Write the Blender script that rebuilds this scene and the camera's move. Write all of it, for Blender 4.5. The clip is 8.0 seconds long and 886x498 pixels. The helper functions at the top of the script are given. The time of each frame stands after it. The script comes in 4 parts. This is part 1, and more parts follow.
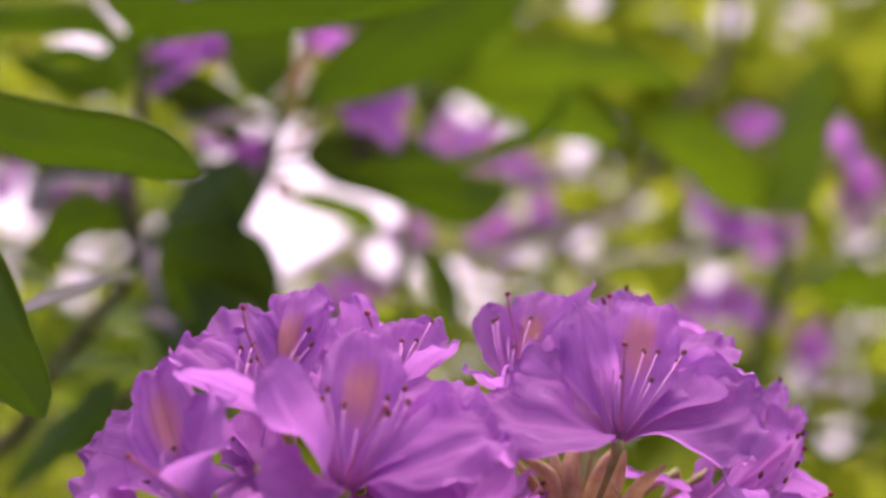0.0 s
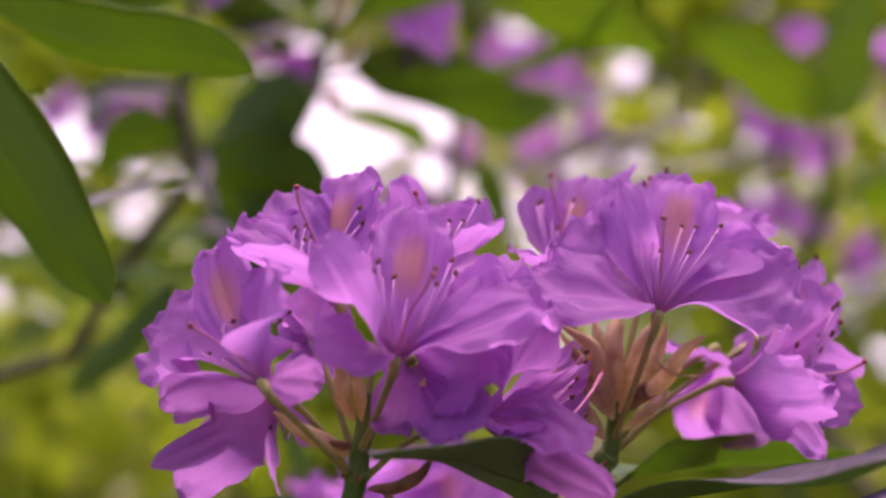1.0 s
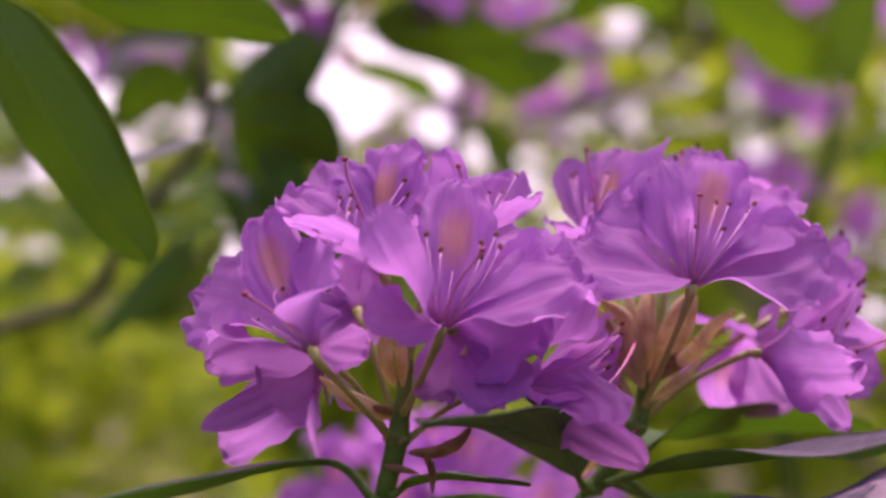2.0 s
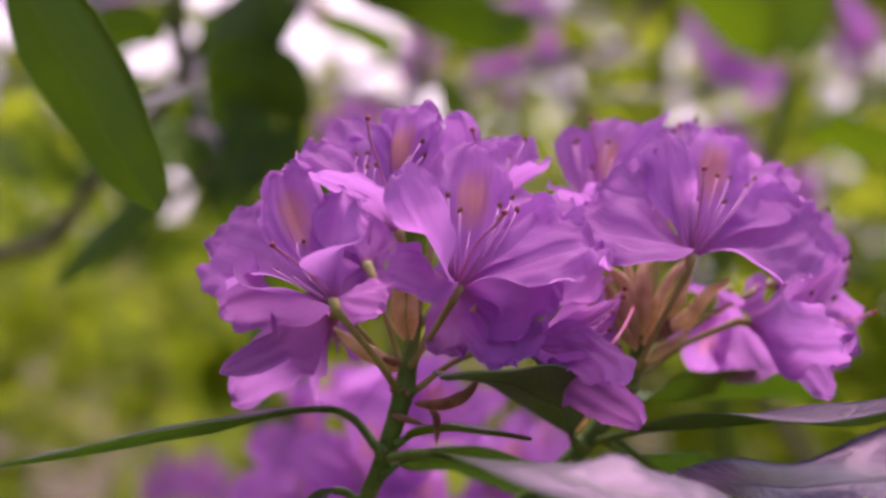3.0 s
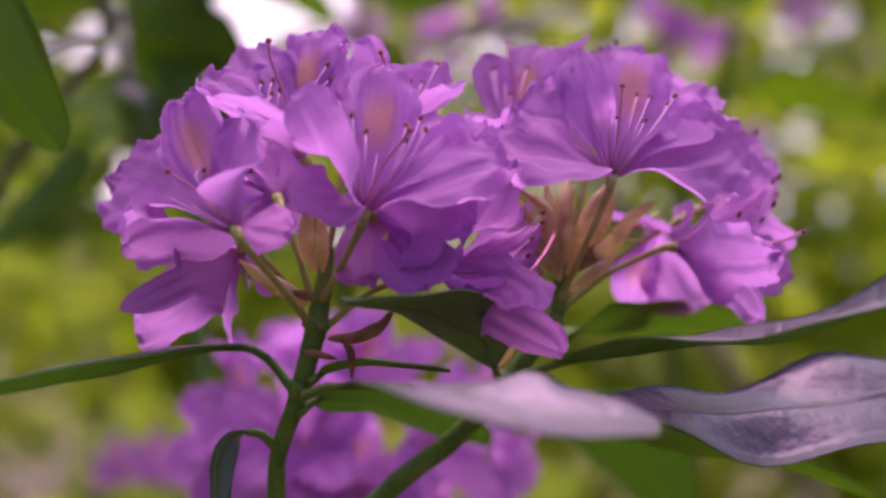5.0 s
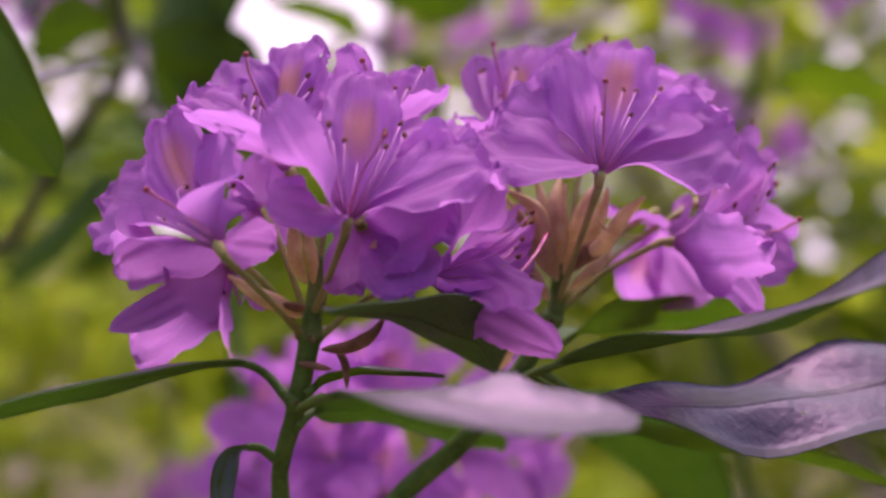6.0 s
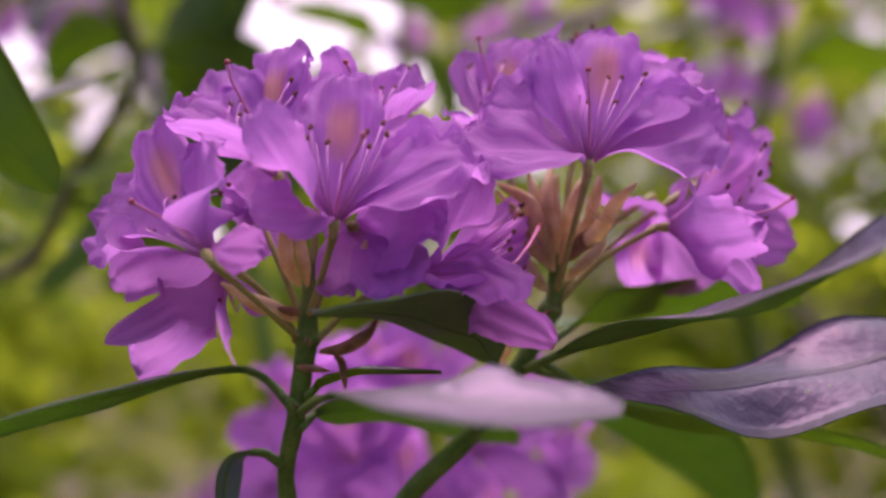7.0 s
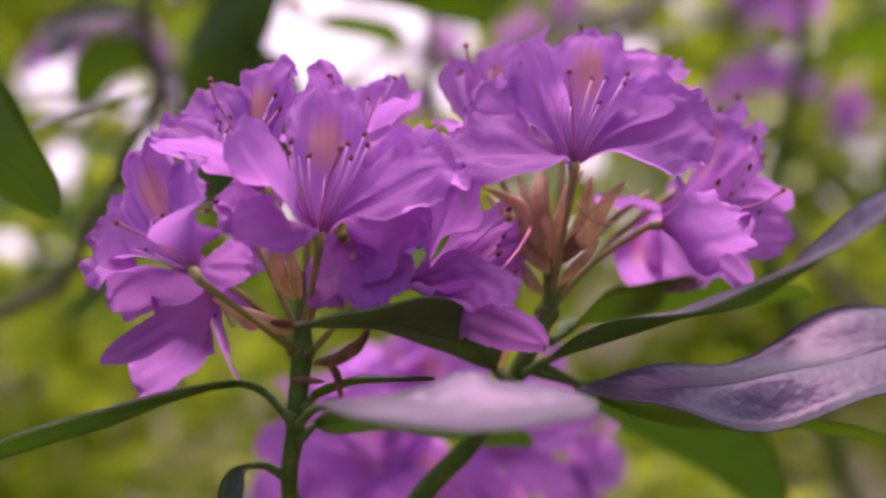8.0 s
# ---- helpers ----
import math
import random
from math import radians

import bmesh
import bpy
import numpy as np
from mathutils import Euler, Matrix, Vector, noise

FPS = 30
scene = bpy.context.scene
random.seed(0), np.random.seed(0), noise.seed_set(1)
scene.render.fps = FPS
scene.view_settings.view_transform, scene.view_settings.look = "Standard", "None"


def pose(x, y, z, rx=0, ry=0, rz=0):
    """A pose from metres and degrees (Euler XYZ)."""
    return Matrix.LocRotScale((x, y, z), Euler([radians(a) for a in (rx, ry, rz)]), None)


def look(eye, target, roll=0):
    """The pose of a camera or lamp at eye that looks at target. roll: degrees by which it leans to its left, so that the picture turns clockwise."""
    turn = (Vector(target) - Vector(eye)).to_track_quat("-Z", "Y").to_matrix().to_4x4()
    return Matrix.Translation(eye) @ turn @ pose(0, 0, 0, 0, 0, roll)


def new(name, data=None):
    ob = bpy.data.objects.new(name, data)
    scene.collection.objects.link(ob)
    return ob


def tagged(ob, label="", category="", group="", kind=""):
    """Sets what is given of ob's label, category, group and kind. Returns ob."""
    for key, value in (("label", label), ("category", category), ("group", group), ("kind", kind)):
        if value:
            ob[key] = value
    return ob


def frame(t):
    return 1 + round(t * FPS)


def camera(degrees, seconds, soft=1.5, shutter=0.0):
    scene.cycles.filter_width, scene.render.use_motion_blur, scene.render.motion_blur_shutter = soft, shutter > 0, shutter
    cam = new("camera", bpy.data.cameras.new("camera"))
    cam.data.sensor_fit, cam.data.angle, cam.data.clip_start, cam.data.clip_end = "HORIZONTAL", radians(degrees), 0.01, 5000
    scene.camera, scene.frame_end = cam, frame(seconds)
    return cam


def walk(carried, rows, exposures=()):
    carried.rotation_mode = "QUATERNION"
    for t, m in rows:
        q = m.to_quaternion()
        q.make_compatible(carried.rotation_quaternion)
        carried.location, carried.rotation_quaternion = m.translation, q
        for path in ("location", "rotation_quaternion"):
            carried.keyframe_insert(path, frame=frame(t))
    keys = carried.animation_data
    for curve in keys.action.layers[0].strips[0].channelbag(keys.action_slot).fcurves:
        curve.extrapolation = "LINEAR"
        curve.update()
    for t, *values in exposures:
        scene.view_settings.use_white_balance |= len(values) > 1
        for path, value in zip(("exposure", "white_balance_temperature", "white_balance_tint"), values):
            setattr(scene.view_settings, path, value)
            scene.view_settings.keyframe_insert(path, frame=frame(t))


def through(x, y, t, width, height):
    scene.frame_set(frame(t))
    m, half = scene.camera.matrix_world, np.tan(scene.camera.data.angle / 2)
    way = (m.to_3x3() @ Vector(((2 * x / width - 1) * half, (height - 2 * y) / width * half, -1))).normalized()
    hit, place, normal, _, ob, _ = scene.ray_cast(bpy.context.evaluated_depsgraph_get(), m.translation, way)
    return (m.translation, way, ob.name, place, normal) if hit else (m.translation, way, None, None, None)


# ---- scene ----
cam = camera(28, 8.0, soft=2.8)
cam.data.dof.use_dof = True
cam.data.dof.focus_distance = 0.377
cam.data.dof.aperture_fstop = 8.8
PATH = [
    (0, pose(-0.0057, 0.0241, 1.4215, 95.29, -3.18, -0.45)),
    (0.5, pose(-0.0044, 0.0159, 1.4094, 94.42, -2.53, 0.37)),
    (1, pose(-0.0036, 0.0096, 1.4099, 92.93, -2.43, 1.31)),
    (2.5, pose(-0.0272, -0.0090, 1.4156, 90.61, -4.60, -0.29)),
    (3, pose(-0.0363, -0.0153, 1.4140, 89.90, -5.96, -1.79)),
    (3.5, pose(-0.0373, -0.0126, 1.4106, 89.52, -6.38, -2.84)),
    (4, pose(-0.0333, -0.0080, 1.4058, 89.48, -6.24, -3.38)),
    (4.5, pose(-0.0291, -0.0027, 1.4029, 89.50, -5.46, -3.48)),
    (6, pose(-0.0076, 0.0011, 1.4019, 89.77, -1.49, -0.99)),
    (6.5, pose(0.0000, 0.0000, 1.4000, 90.00, 0.00, 0.00)),
    (7, pose(0.0036, 0.0005, 1.4016, 89.70, 1.44, 0.40)),
    (7.5, pose(0.0093, -0.0005, 1.4008, 89.89, 2.69, 1.09)),
    (8, pose(0.0191, -0.0018, 1.4013, 89.96, 3.83, 2.35)),
]
walk(cam, PATH, [(0.0, 1.03, 6680, 39.5), (1.0, 1.02, 6680, 39.5), (2.5, 0.94, 6680, 39), (4.0, 0.94, 6500, 39), (8.0, 0.92, 6500, 39.5)])

# ---------- light ----------
world = bpy.data.worlds.new("sky")
world.use_nodes = True
scene.world = world
sky = world.node_tree.nodes.new("ShaderNodeTexSky")
sky.sky_type = "NISHITA"
sky.sun_disc = False
sky.sun_elevation = radians(72)
sky.sun_rotation = radians(10)
sky.air_density, sky.dust_density, sky.ozone_density = 1.0, 6.0, 0.5
world.node_tree.links.new(sky.outputs[0], world.node_tree.nodes["Background"].inputs[0])
world.node_tree.nodes["Background"].inputs[1].default_value = 0.15

sun_data = bpy.data.lights.new("sun", "SUN")
sun_data.energy, sun_data.angle, sun_data.color = 0.9, radians(60), (1.0, 0.96, 0.90)
sun = new("sun", sun_data)
sun.matrix_world = look((0.4, 2.2, 8.4), (0, 0, 1.4))


# ---------- materials ----------
def nodes_of(name):
    m = bpy.data.materials.new(name)
    m.use_nodes = True
    t = m.node_tree
    for n in list(t.nodes):
        t.nodes.remove(n)
    return m, t


def put(t, kind, **values):
    n = t.nodes.new(kind)
    for k, v in values.items():
        n.inputs[k.replace("_", " ")].default_value = v
    return n


def ramp(t, fac, stops):
    n = t.nodes.new("ShaderNodeValToRGB")
    el = n.color_ramp.elements
    while len(el) < len(stops):
        el.new(0.5)
    for e, (p, c) in zip(el, stops):
        e.position, e.color = p, (*c, 1)
    t.links.new(fac, n.inputs[0])
    return n


def mixed(t, a, b, fac):
    n = t.nodes.new("ShaderNodeMix")
    n.data_type = "RGBA"
    for s, v in ((n.inputs[6], a), (n.inputs[7], b), (n.inputs[0], fac)):
        if isinstance(v, bpy.types.NodeSocket):
            t.links.new(v, s)
        else:
            s.default_value = v if not isinstance(v, tuple) else (*v, 1)
    return n.outputs[2]


def calc(t, op, a, b=0.0, c=0.0):
    n = t.nodes.new("ShaderNodeMath")
    n.operation = op
    for s, v in zip(n.inputs, (a, b, c)):
        if isinstance(v, bpy.types.NodeSocket):
            t.links.new(v, s)
        else:
            s.default_value = v
    return n.outputs[0]


def thin(t, colour, through_colour, share, rough, spec, bump=None, sheen_tint=None, coat=0.0, ior=1.5):
    """A leaf-like surface: gloss and diffuse light on top, some light let through."""
    p = put(t, "ShaderNodeBsdfPrincipled", Roughness=rough)
    p.inputs["Specular IOR Level"].default_value = spec
    # the highlights' colour cast is painted in as a tint of the gloss
    p.inputs["Specular Tint"].default_value = (*sheen_tint, 1.0) if sheen_tint else (1.0, 1.0, 1.0, 1.0)
    p.inputs["Coat Weight"].default_value, p.inputs["Coat Roughness"].default_value, p.inputs["Coat IOR"].default_value = coat, 0.34, 1.6
    p.inputs["IOR"].default_value = ior
    tr = t.nodes.new("ShaderNodeBsdfTranslucent")
    mx = t.nodes.new("ShaderNodeMixShader")
    mx.inputs[0].default_value = share
    out = t.nodes.new("ShaderNodeOutputMaterial")
    t.links.new(colour, p.inputs["Base Color"])
    t.links.new(through_colour, tr.inputs[0])
    if bump is not None:
        t.links.new(bump, p.inputs["Normal"])
    t.links.new(p.outputs[0], mx.inputs[1])
    t.links.new(tr.outputs[0], mx.inputs[2])
    t.links.new(mx.outputs[0], out.inputs[0])


def bumped(t, height, strength, distance):
    b = put(t, "ShaderNodeBump", Strength=strength, Distance=distance)
    t.links.new(height, b.inputs["Height"])
    return b.outputs[0]


def uv_of(t):
    n = t.nodes.new("ShaderNodeUVMap")
    s = t.nodes.new("ShaderNodeSeparateXYZ")
    t.links.new(n.outputs[0], s.inputs[0])
    return s.outputs[0], s.outputs[1]


def grain(t, scale, detail=3.0, coords="Object"):
    c = t.nodes.new("ShaderNodeTexCoord")
    n = put(t, "ShaderNodeTexNoise", Scale=scale, Detail=detail)
    t.links.new(c.outputs[coords], n.inputs["Vector"])
    return n.outputs[0]


def petal_material(name, blotch):
    """Mauve petal: u runs across (0 to 1), v from base to tip; veins fan along it."""
    m, t = nodes_of(name)
    u, v = uv_of(t)
    lo = (0.41, 0.102, 0.445)
    hi = (0.55, 0.178, 0.590)
    n1 = grain(t, 90)
    base = ramp(t, n1, [(0.3, lo), (0.7, hi)]).outputs[0]
    # streaks along the petal
    comb = t.nodes.new("ShaderNodeCombineXYZ")
    t.links.new(calc(t, "MULTIPLY", u, 26.0), comb.inputs[0])
    t.links.new(calc(t, "MULTIPLY", v, 2.2), comb.inputs[1])
    info = t.nodes.new("ShaderNodeObjectInfo")
    t.links.new(calc(t, "MULTIPLY", info.outputs["Random"], 40.0), comb.inputs[2])
    st = put(t, "ShaderNodeTexNoise", Scale=1.0, Detail=2.0)
    t.links.new(comb.outputs[0], st.inputs["Vector"])
    # fine veins
    comb2 = t.nodes.new("ShaderNodeCombineXYZ")
    t.links.new(calc(t, "MULTIPLY", u, 60.0), comb2.inputs[0])
    t.links.new(calc(t, "MULTIPLY", v, 5.0), comb2.inputs[1])
    t.links.new(calc(t, "MULTIPLY", info.outputs["Random"], 70.0), comb2.inputs[2])
    fine = put(t, "ShaderNodeTexNoise", Scale=1.0, Detail=2.0)
    t.links.new(comb2.outputs[0], fine.inputs["Vector"])
    base = mixed(t, base, (0.35, 0.075, 0.44), calc(t, "MULTIPLY", ramp(t, st.outputs[0], [(0.5, (0, 0, 0)), (0.72, (1, 1, 1))]).outputs[0], 0.30))
    base = mixed(t, base, (0.62, 0.27, 0.72), calc(t, "MULTIPLY", ramp(t, fine.outputs[0], [(0.52, (0, 0, 0)), (0.66, (1, 1, 1))]).outputs[0], 0.26))
    vein = calc(t, "ABSOLUTE", calc(t, "SUBTRACT", st.outputs[0], 0.5))
    base = mixed(t, base, (0.30, 0.05, 0.38), ramp(t, vein, [(0.0, (0.30, 0.30, 0.30)), (0.035, (0, 0, 0))]).outputs[0])
    # darker magenta throat, paler band above it
    base = mixed(t, (0.34, 0.05, 0.22), base, ramp(t, v, [(0.03, (0, 0, 0)), (0.16, (1, 1, 1))]).outputs[0])
    # each petal a little lighter or darker
    base = mixed(t, base, (0.60, 0.28, 0.72), calc(t, "MULTIPLY", info.outputs["Random"], 0.25))
    if blotch:
        du = calc(t, "DIVIDE", calc(t, "SUBTRACT", u, 0.5), 0.26)
        dv = calc(t, "DIVIDE", calc(t, "SUBTRACT", v, 0.54), 0.25)
        d2 = calc(t, "ADD", calc(t, "MULTIPLY", du, du), calc(t, "MULTIPLY", dv, dv))
        d2 = calc(t, "ADD", d2, calc(t, "MULTIPLY", calc(t, "SUBTRACT", st.outputs[0], 0.5), 0.9))
        base = mixed(t, (0.62, 0.26, 0.10), base, ramp(t, d2, [(0.05, (0.16, 0.16, 0.16)), (1.0, (1, 1, 1))]).outputs[0])
    height = calc(t, "ADD", calc(t, "ADD", calc(t, "MULTIPLY", st.outputs[0], 0.8), calc(t, "MULTIPLY", fine.outputs[0], 0.5)), calc(t, "MULTIPLY", grain(t, 260, 2.0), 0.5))
    thin(t, base, mixed(t, base, (0.70, 0.30, 0.78), 0.6), 0.58, 0.55, 0.25, bumped(t, height, 0.75, 0.0007))
    return m


def leaf_material(name, dark, light, through, share, rough, spec, vein, sheen_colour=None, crinkle=0.0, coat=0.0, ior=1.5, relief=0.9):
    m, t = nodes_of(name)
    u, v = uv_of(t)
    info = t.nodes.new("ShaderNodeObjectInfo")
    n1 = grain(t, 35, 4.0)
    n2 = grain(t, 260, 3.0)
    base = ramp(t, n1, [(0.3, dark), (0.72, light)]).outputs[0]
    base = mixed(t, base, tuple(c * 1.5 for c in light), calc(t, "MULTIPLY", info.outputs["Random"], 0.3))
    # midrib and side veins
    off = calc(t, "ABSOLUTE", calc(t, "SUBTRACT", u, 0.5))
    rib = ramp(t, off, [(0.012, (1, 1, 1)), (0.035, (0, 0, 0))]).outputs[0]
    side = calc(t, "FRACT", calc(t, "ADD", calc(t, "MULTIPLY", v, 17.0), calc(t, "MULTIPLY", off, -9.0)))
    side = calc(t, "ABSOLUTE", calc(t, "SUBTRACT", side, 0.5))
    sv = ramp(t, side, [(0.03, (1, 1, 1)), (0.14, (0, 0, 0))]).outputs[0]
    base = mixed(t, base, vein, calc(t, "MULTIPLY", rib, 0.7))
    base = mixed(t, base, vein, calc(t, "MULTIPLY", sv, 0.05))
    # brown specks of age
    sp = ramp(t, grain(t, 120, 5.0), [(0.70, (0, 0, 0)), (0.78, (1, 1, 1))]).outputs[0]
    base = mixed(t, base, (0.12, 0.07, 0.03), calc(t, "MULTIPLY", sp, 0.5))
    height = calc(t, "SUBTRACT", calc(t, "ADD", calc(t, "MULTIPLY", n2, 0.7), calc(t, "MULTIPLY", n1, 1.6)), calc(t, "ADD", calc(t, "MULTIPLY", sv, 0.04 if crinkle else 0.12), rib))
    if crinkle:
        height = calc(t, "ADD", height, calc(t, "MULTIPLY", grain(t, 130, 6.0), crinkle))
    thin(t, base, mixed(t, through, base, 0.25), share, rough, spec, bumped(t, height, relief, 0.0011), sheen_colour, coat, ior)
    return m


def plain_material(name, a, b, scale, rough, bump=0.3, depth=0.0006, spec=0.4):
    m, t = nodes_of(name)
    n1, n2 = grain(t, scale, 4.0), grain(t, scale * 7, 2.0)
    base = ramp(t, calc(t, "ADD", calc(t, "MULTIPLY", n1, 0.7), calc(t, "MULTIPLY", n2, 0.3)), [(0.35, a), (0.65, b)]).outputs[0]
    p = put(t, "ShaderNodeBsdfPrincipled", Roughness=rough)
    p.inputs["Specular IOR Level"].default_value = spec
    t.links.new(base, p.inputs["Base Color"])
    t.links.new(bumped(t, n2, bump, depth), p.inputs["Normal"])
    out = t.nodes.new("ShaderNodeOutputMaterial")
    t.links.new(p.outputs[0], out.inputs[0])
    return m


def scale_material(name, a, b):
    """Dry bud scales: tan, some of them darker brown, browner in blotches."""
    m, t = nodes_of(name)
    info = t.nodes.new("ShaderNodeObjectInfo")
    base = ramp(t, grain(t, 260, 4.0), [(0.35, a), (0.65, b)]).outputs[0]
    base = mixed(t, base, (0.26, 0.12, 0.05), calc(t, "MULTIPLY", info.outputs["Random"], 0.22))
    thin(t, base, base, 0.45, 0.6, 0.3, bumped(t, grain(t, 900, 2.0), 0.6, 0.0004))
    return m


def foliage_material(name, a, b, through, share):
    """For crowns of many leaves in one mesh: each leaf has a tone of its own."""
    m, t = nodes_of(name)
    g = t.nodes.new("ShaderNodeNewGeometry")
    base = ramp(t, g.outputs["Random Per Island"], [(0.0, a), (1.0, b)]).outputs[0]
    base = mixed(t, base, b, calc(t, "MULTIPLY", grain(t, 9, 3.0), 0.4))
    thin(t, base, mixed(t, through, base, 0.3), share, 0.55, 0.15)
    return m


PETAL = petal_material("petal", False)
PETAL_TOP = petal_material("petal_with_blotch", True)
FILAMENT = plain_material("filament", (0.46, 0.14, 0.42), (0.58, 0.22, 0.52), 300, 0.5)
STYLE = plain_material("style", (0.58, 0.16, 0.32), (0.70, 0.26, 0.44), 200, 0.45)
STIGMA = plain_material("stigma", (0.30, 0.02, 0.04), (0.42, 0.05, 0.07), 900, 0.4)
ANTHER = plain_material("anther", (0.08, 0.022, 0.02), (0.20, 0.07, 0.045), 900, 0.7, spec=0.1)
PEDICEL = plain_material("pedicel", (0.25, 0.26, 0.055), (0.42, 0.37, 0.12), 160, 0.5)
SHOOT = plain_material("green_shoot", (0.065, 0.14, 0.020), (0.145, 0.24, 0.045), 120, 0.55, 0.6, 0.0008, 0.22)
WOOD = plain_material("brown_twig", (0.07, 0.065, 0.03), (0.17, 0.15, 0.075), 90, 0.75, 0.7, 0.0015)
BARK = plain_material("bark", (0.09, 0.065, 0.045), (0.24, 0.19, 0.15), 14, 0.85, 0.9, 0.01)
SCALE_BROWN = scale_material("bud_scale", (0.68, 0.50, 0.24), (0.90, 0.75, 0.46))
SCALE_DARK = scale_material("old_bud_scale", (0.24, 0.12, 0.06), (0.50, 0.31, 0.18))
# lavender cast of bright sky reflections, painted into the leaves' gloss colour
SHEEN_TINT = (0.86, 0.52, 1.0)
LEAF = leaf_material("leaf_top", (0.010, 0.026, 0.006), (0.020, 0.048, 0.011), (0.30, 0.50, 0.025), 0.44, 0.44, 1.0, (0.10, 0.18, 0.05), SHEEN_TINT, coat=0.6, ior=1.6)
# lighter, more translucent copy of LEAF; the sun behind is put into its colours
LEAF_BACKLIT = leaf_material("backlit_leaf_top", (0.016, 0.040, 0.008), (0.032, 0.070, 0.014), (0.50, 0.70, 0.05), 0.60, 0.44, 0.8, (0.10, 0.18, 0.05), SHEEN_TINT, coat=0.3, ior=1.6)
# a green leaf; its violet sky sheen is painted into base and gloss colours
LEAF_CRINKLED = leaf_material("crinkled_leaf_top", (0.014, 0.015, 0.018), (0.030, 0.030, 0.040), (0.30, 0.50, 0.025), 0.06, 0.32, 0.29, (0.015, 0.022, 0.010), (0.84, 0.40, 1.0), 0.6, ior=1.6, relief=0.5)
LEAF_SATIN = leaf_material("satin_leaf_top", (0.010, 0.026, 0.006), (0.020, 0.048, 0.011), (0.30, 0.50, 0.025), 0.20, 0.45, 1.0, (0.10, 0.18, 0.05), SHEEN_TINT, 0.4, ior=1.8)
LEAF_SHINY = leaf_material("shiny_leaf_top", (0.010, 0.026, 0.006), (0.020, 0.048, 0.011), (0.30, 0.50, 0.025), 0.30, 0.44, 1.0, (0.10, 0.18, 0.05), SHEEN_TINT, 0.6, ior=1.72)
LEAF_DULL = leaf_material("dull_leaf_underside", (0.055, 0.105, 0.045), (0.085, 0.150, 0.06), (0.16, 0.26, 0.05), 0.22, 0.55, 0.45, (0.12, 0.18, 0.06))
LEAF_BELOW = leaf_material("tough_leaf_underside", (0.07, 0.145, 0.045), (0.105, 0.205, 0.065), (0.28, 0.48, 0.06), 0.46, 0.5, 0.45, (0.14, 0.24, 0.06))
LEAF_UNDER = leaf_material("leaf_underside", (0.075, 0.145, 0.035), (0.11, 0.20, 0.05), (0.52, 0.68, 0.05), 0.56, 0.5, 0.4, (0.14, 0.24, 0.06))
FAR_LEAF = foliage_material("far_leaf", (0.12, 0.20, 0.012), (0.29, 0.365, 0.025), (0.62, 0.75, 0.04), 0.55)
# darker version of the far leaves: shade among foliage is put into the colour
DARK_LEAF = foliage_material("shaded_leaf", (0.035, 0.085, 0.010), (0.09, 0.17, 0.018), (0.28, 0.42, 0.02), 0.42)
SOIL = plain_material("leaf_litter", (0.045, 0.036, 0.018), (0.15, 0.115, 0.06), 14, 0.9, 0.9, 0.02)

HAZE, haze_tree = nodes_of("bright_haze")
glow = put(haze_tree, "ShaderNodeEmission", Strength=0.92)
haze_tree.links.new(mixed(haze_tree, (0.96, 0.87, 0.95), (1.0, 0.91, 0.97), grain(haze_tree, 0.05, 3.0)), glow.inputs[0])
haze_tree.links.new(glow.outputs[0], haze_tree.nodes.new("ShaderNodeOutputMaterial").inputs[0])


# ---------- building helpers ----------
def smooth(a, b, x):
    x = min(1.0, max(0.0, (x - a) / (b - a)))
    return x * x * (3 - 2 * x)


def link_mesh(name, bm, material, parent, at=None, label=""):
    """One bmesh as one object. at: its pose in the world; the parents here are only ever moved, not turned, unless at is None."""
    me = bpy.data.meshes.new(name)
    bm.to_mesh(me)
    bm.free()
    for p in me.polygons:
        p.use_smooth = True
    for m in material if isinstance(material, (list, tuple)) else [material]:
        me.materials.append(m)
    return link_data(name, me, parent, at, label)


def link_data(name, me, parent, at=None, label=""):
    ob = new(name, me)
    if parent is not None:
        ob.parent = parent
        if at is not None:
            ob.matrix_basis = parent.matrix_basis.inverted() @ at
    elif at is not None:
        ob.matrix_basis = at
    if label:
        ob["label"] = label
    return ob


def grid(bm, pts, uvs=None, mat=0, flip=False):
    """Faces over rows of points."""
    lay = bm.loops.layers.uv.verify()
    vs = [[bm.verts.new(p) for p in row] for row in pts]
    for j in range(len(vs) - 1):
        for i in range(len(vs[0]) - 1):
            q = [(j, i), (j, i + 1), (j + 1, i + 1), (j + 1, i)]
            if flip:
                q.reverse()
            f = bm.faces.new([vs[a][b] for a, b in q])
            f.material_index = mat
            if uvs:
                for l, (a, b) in zip(f.loops, q):
                    l[lay].uv = uvs[a][b]
    return vs


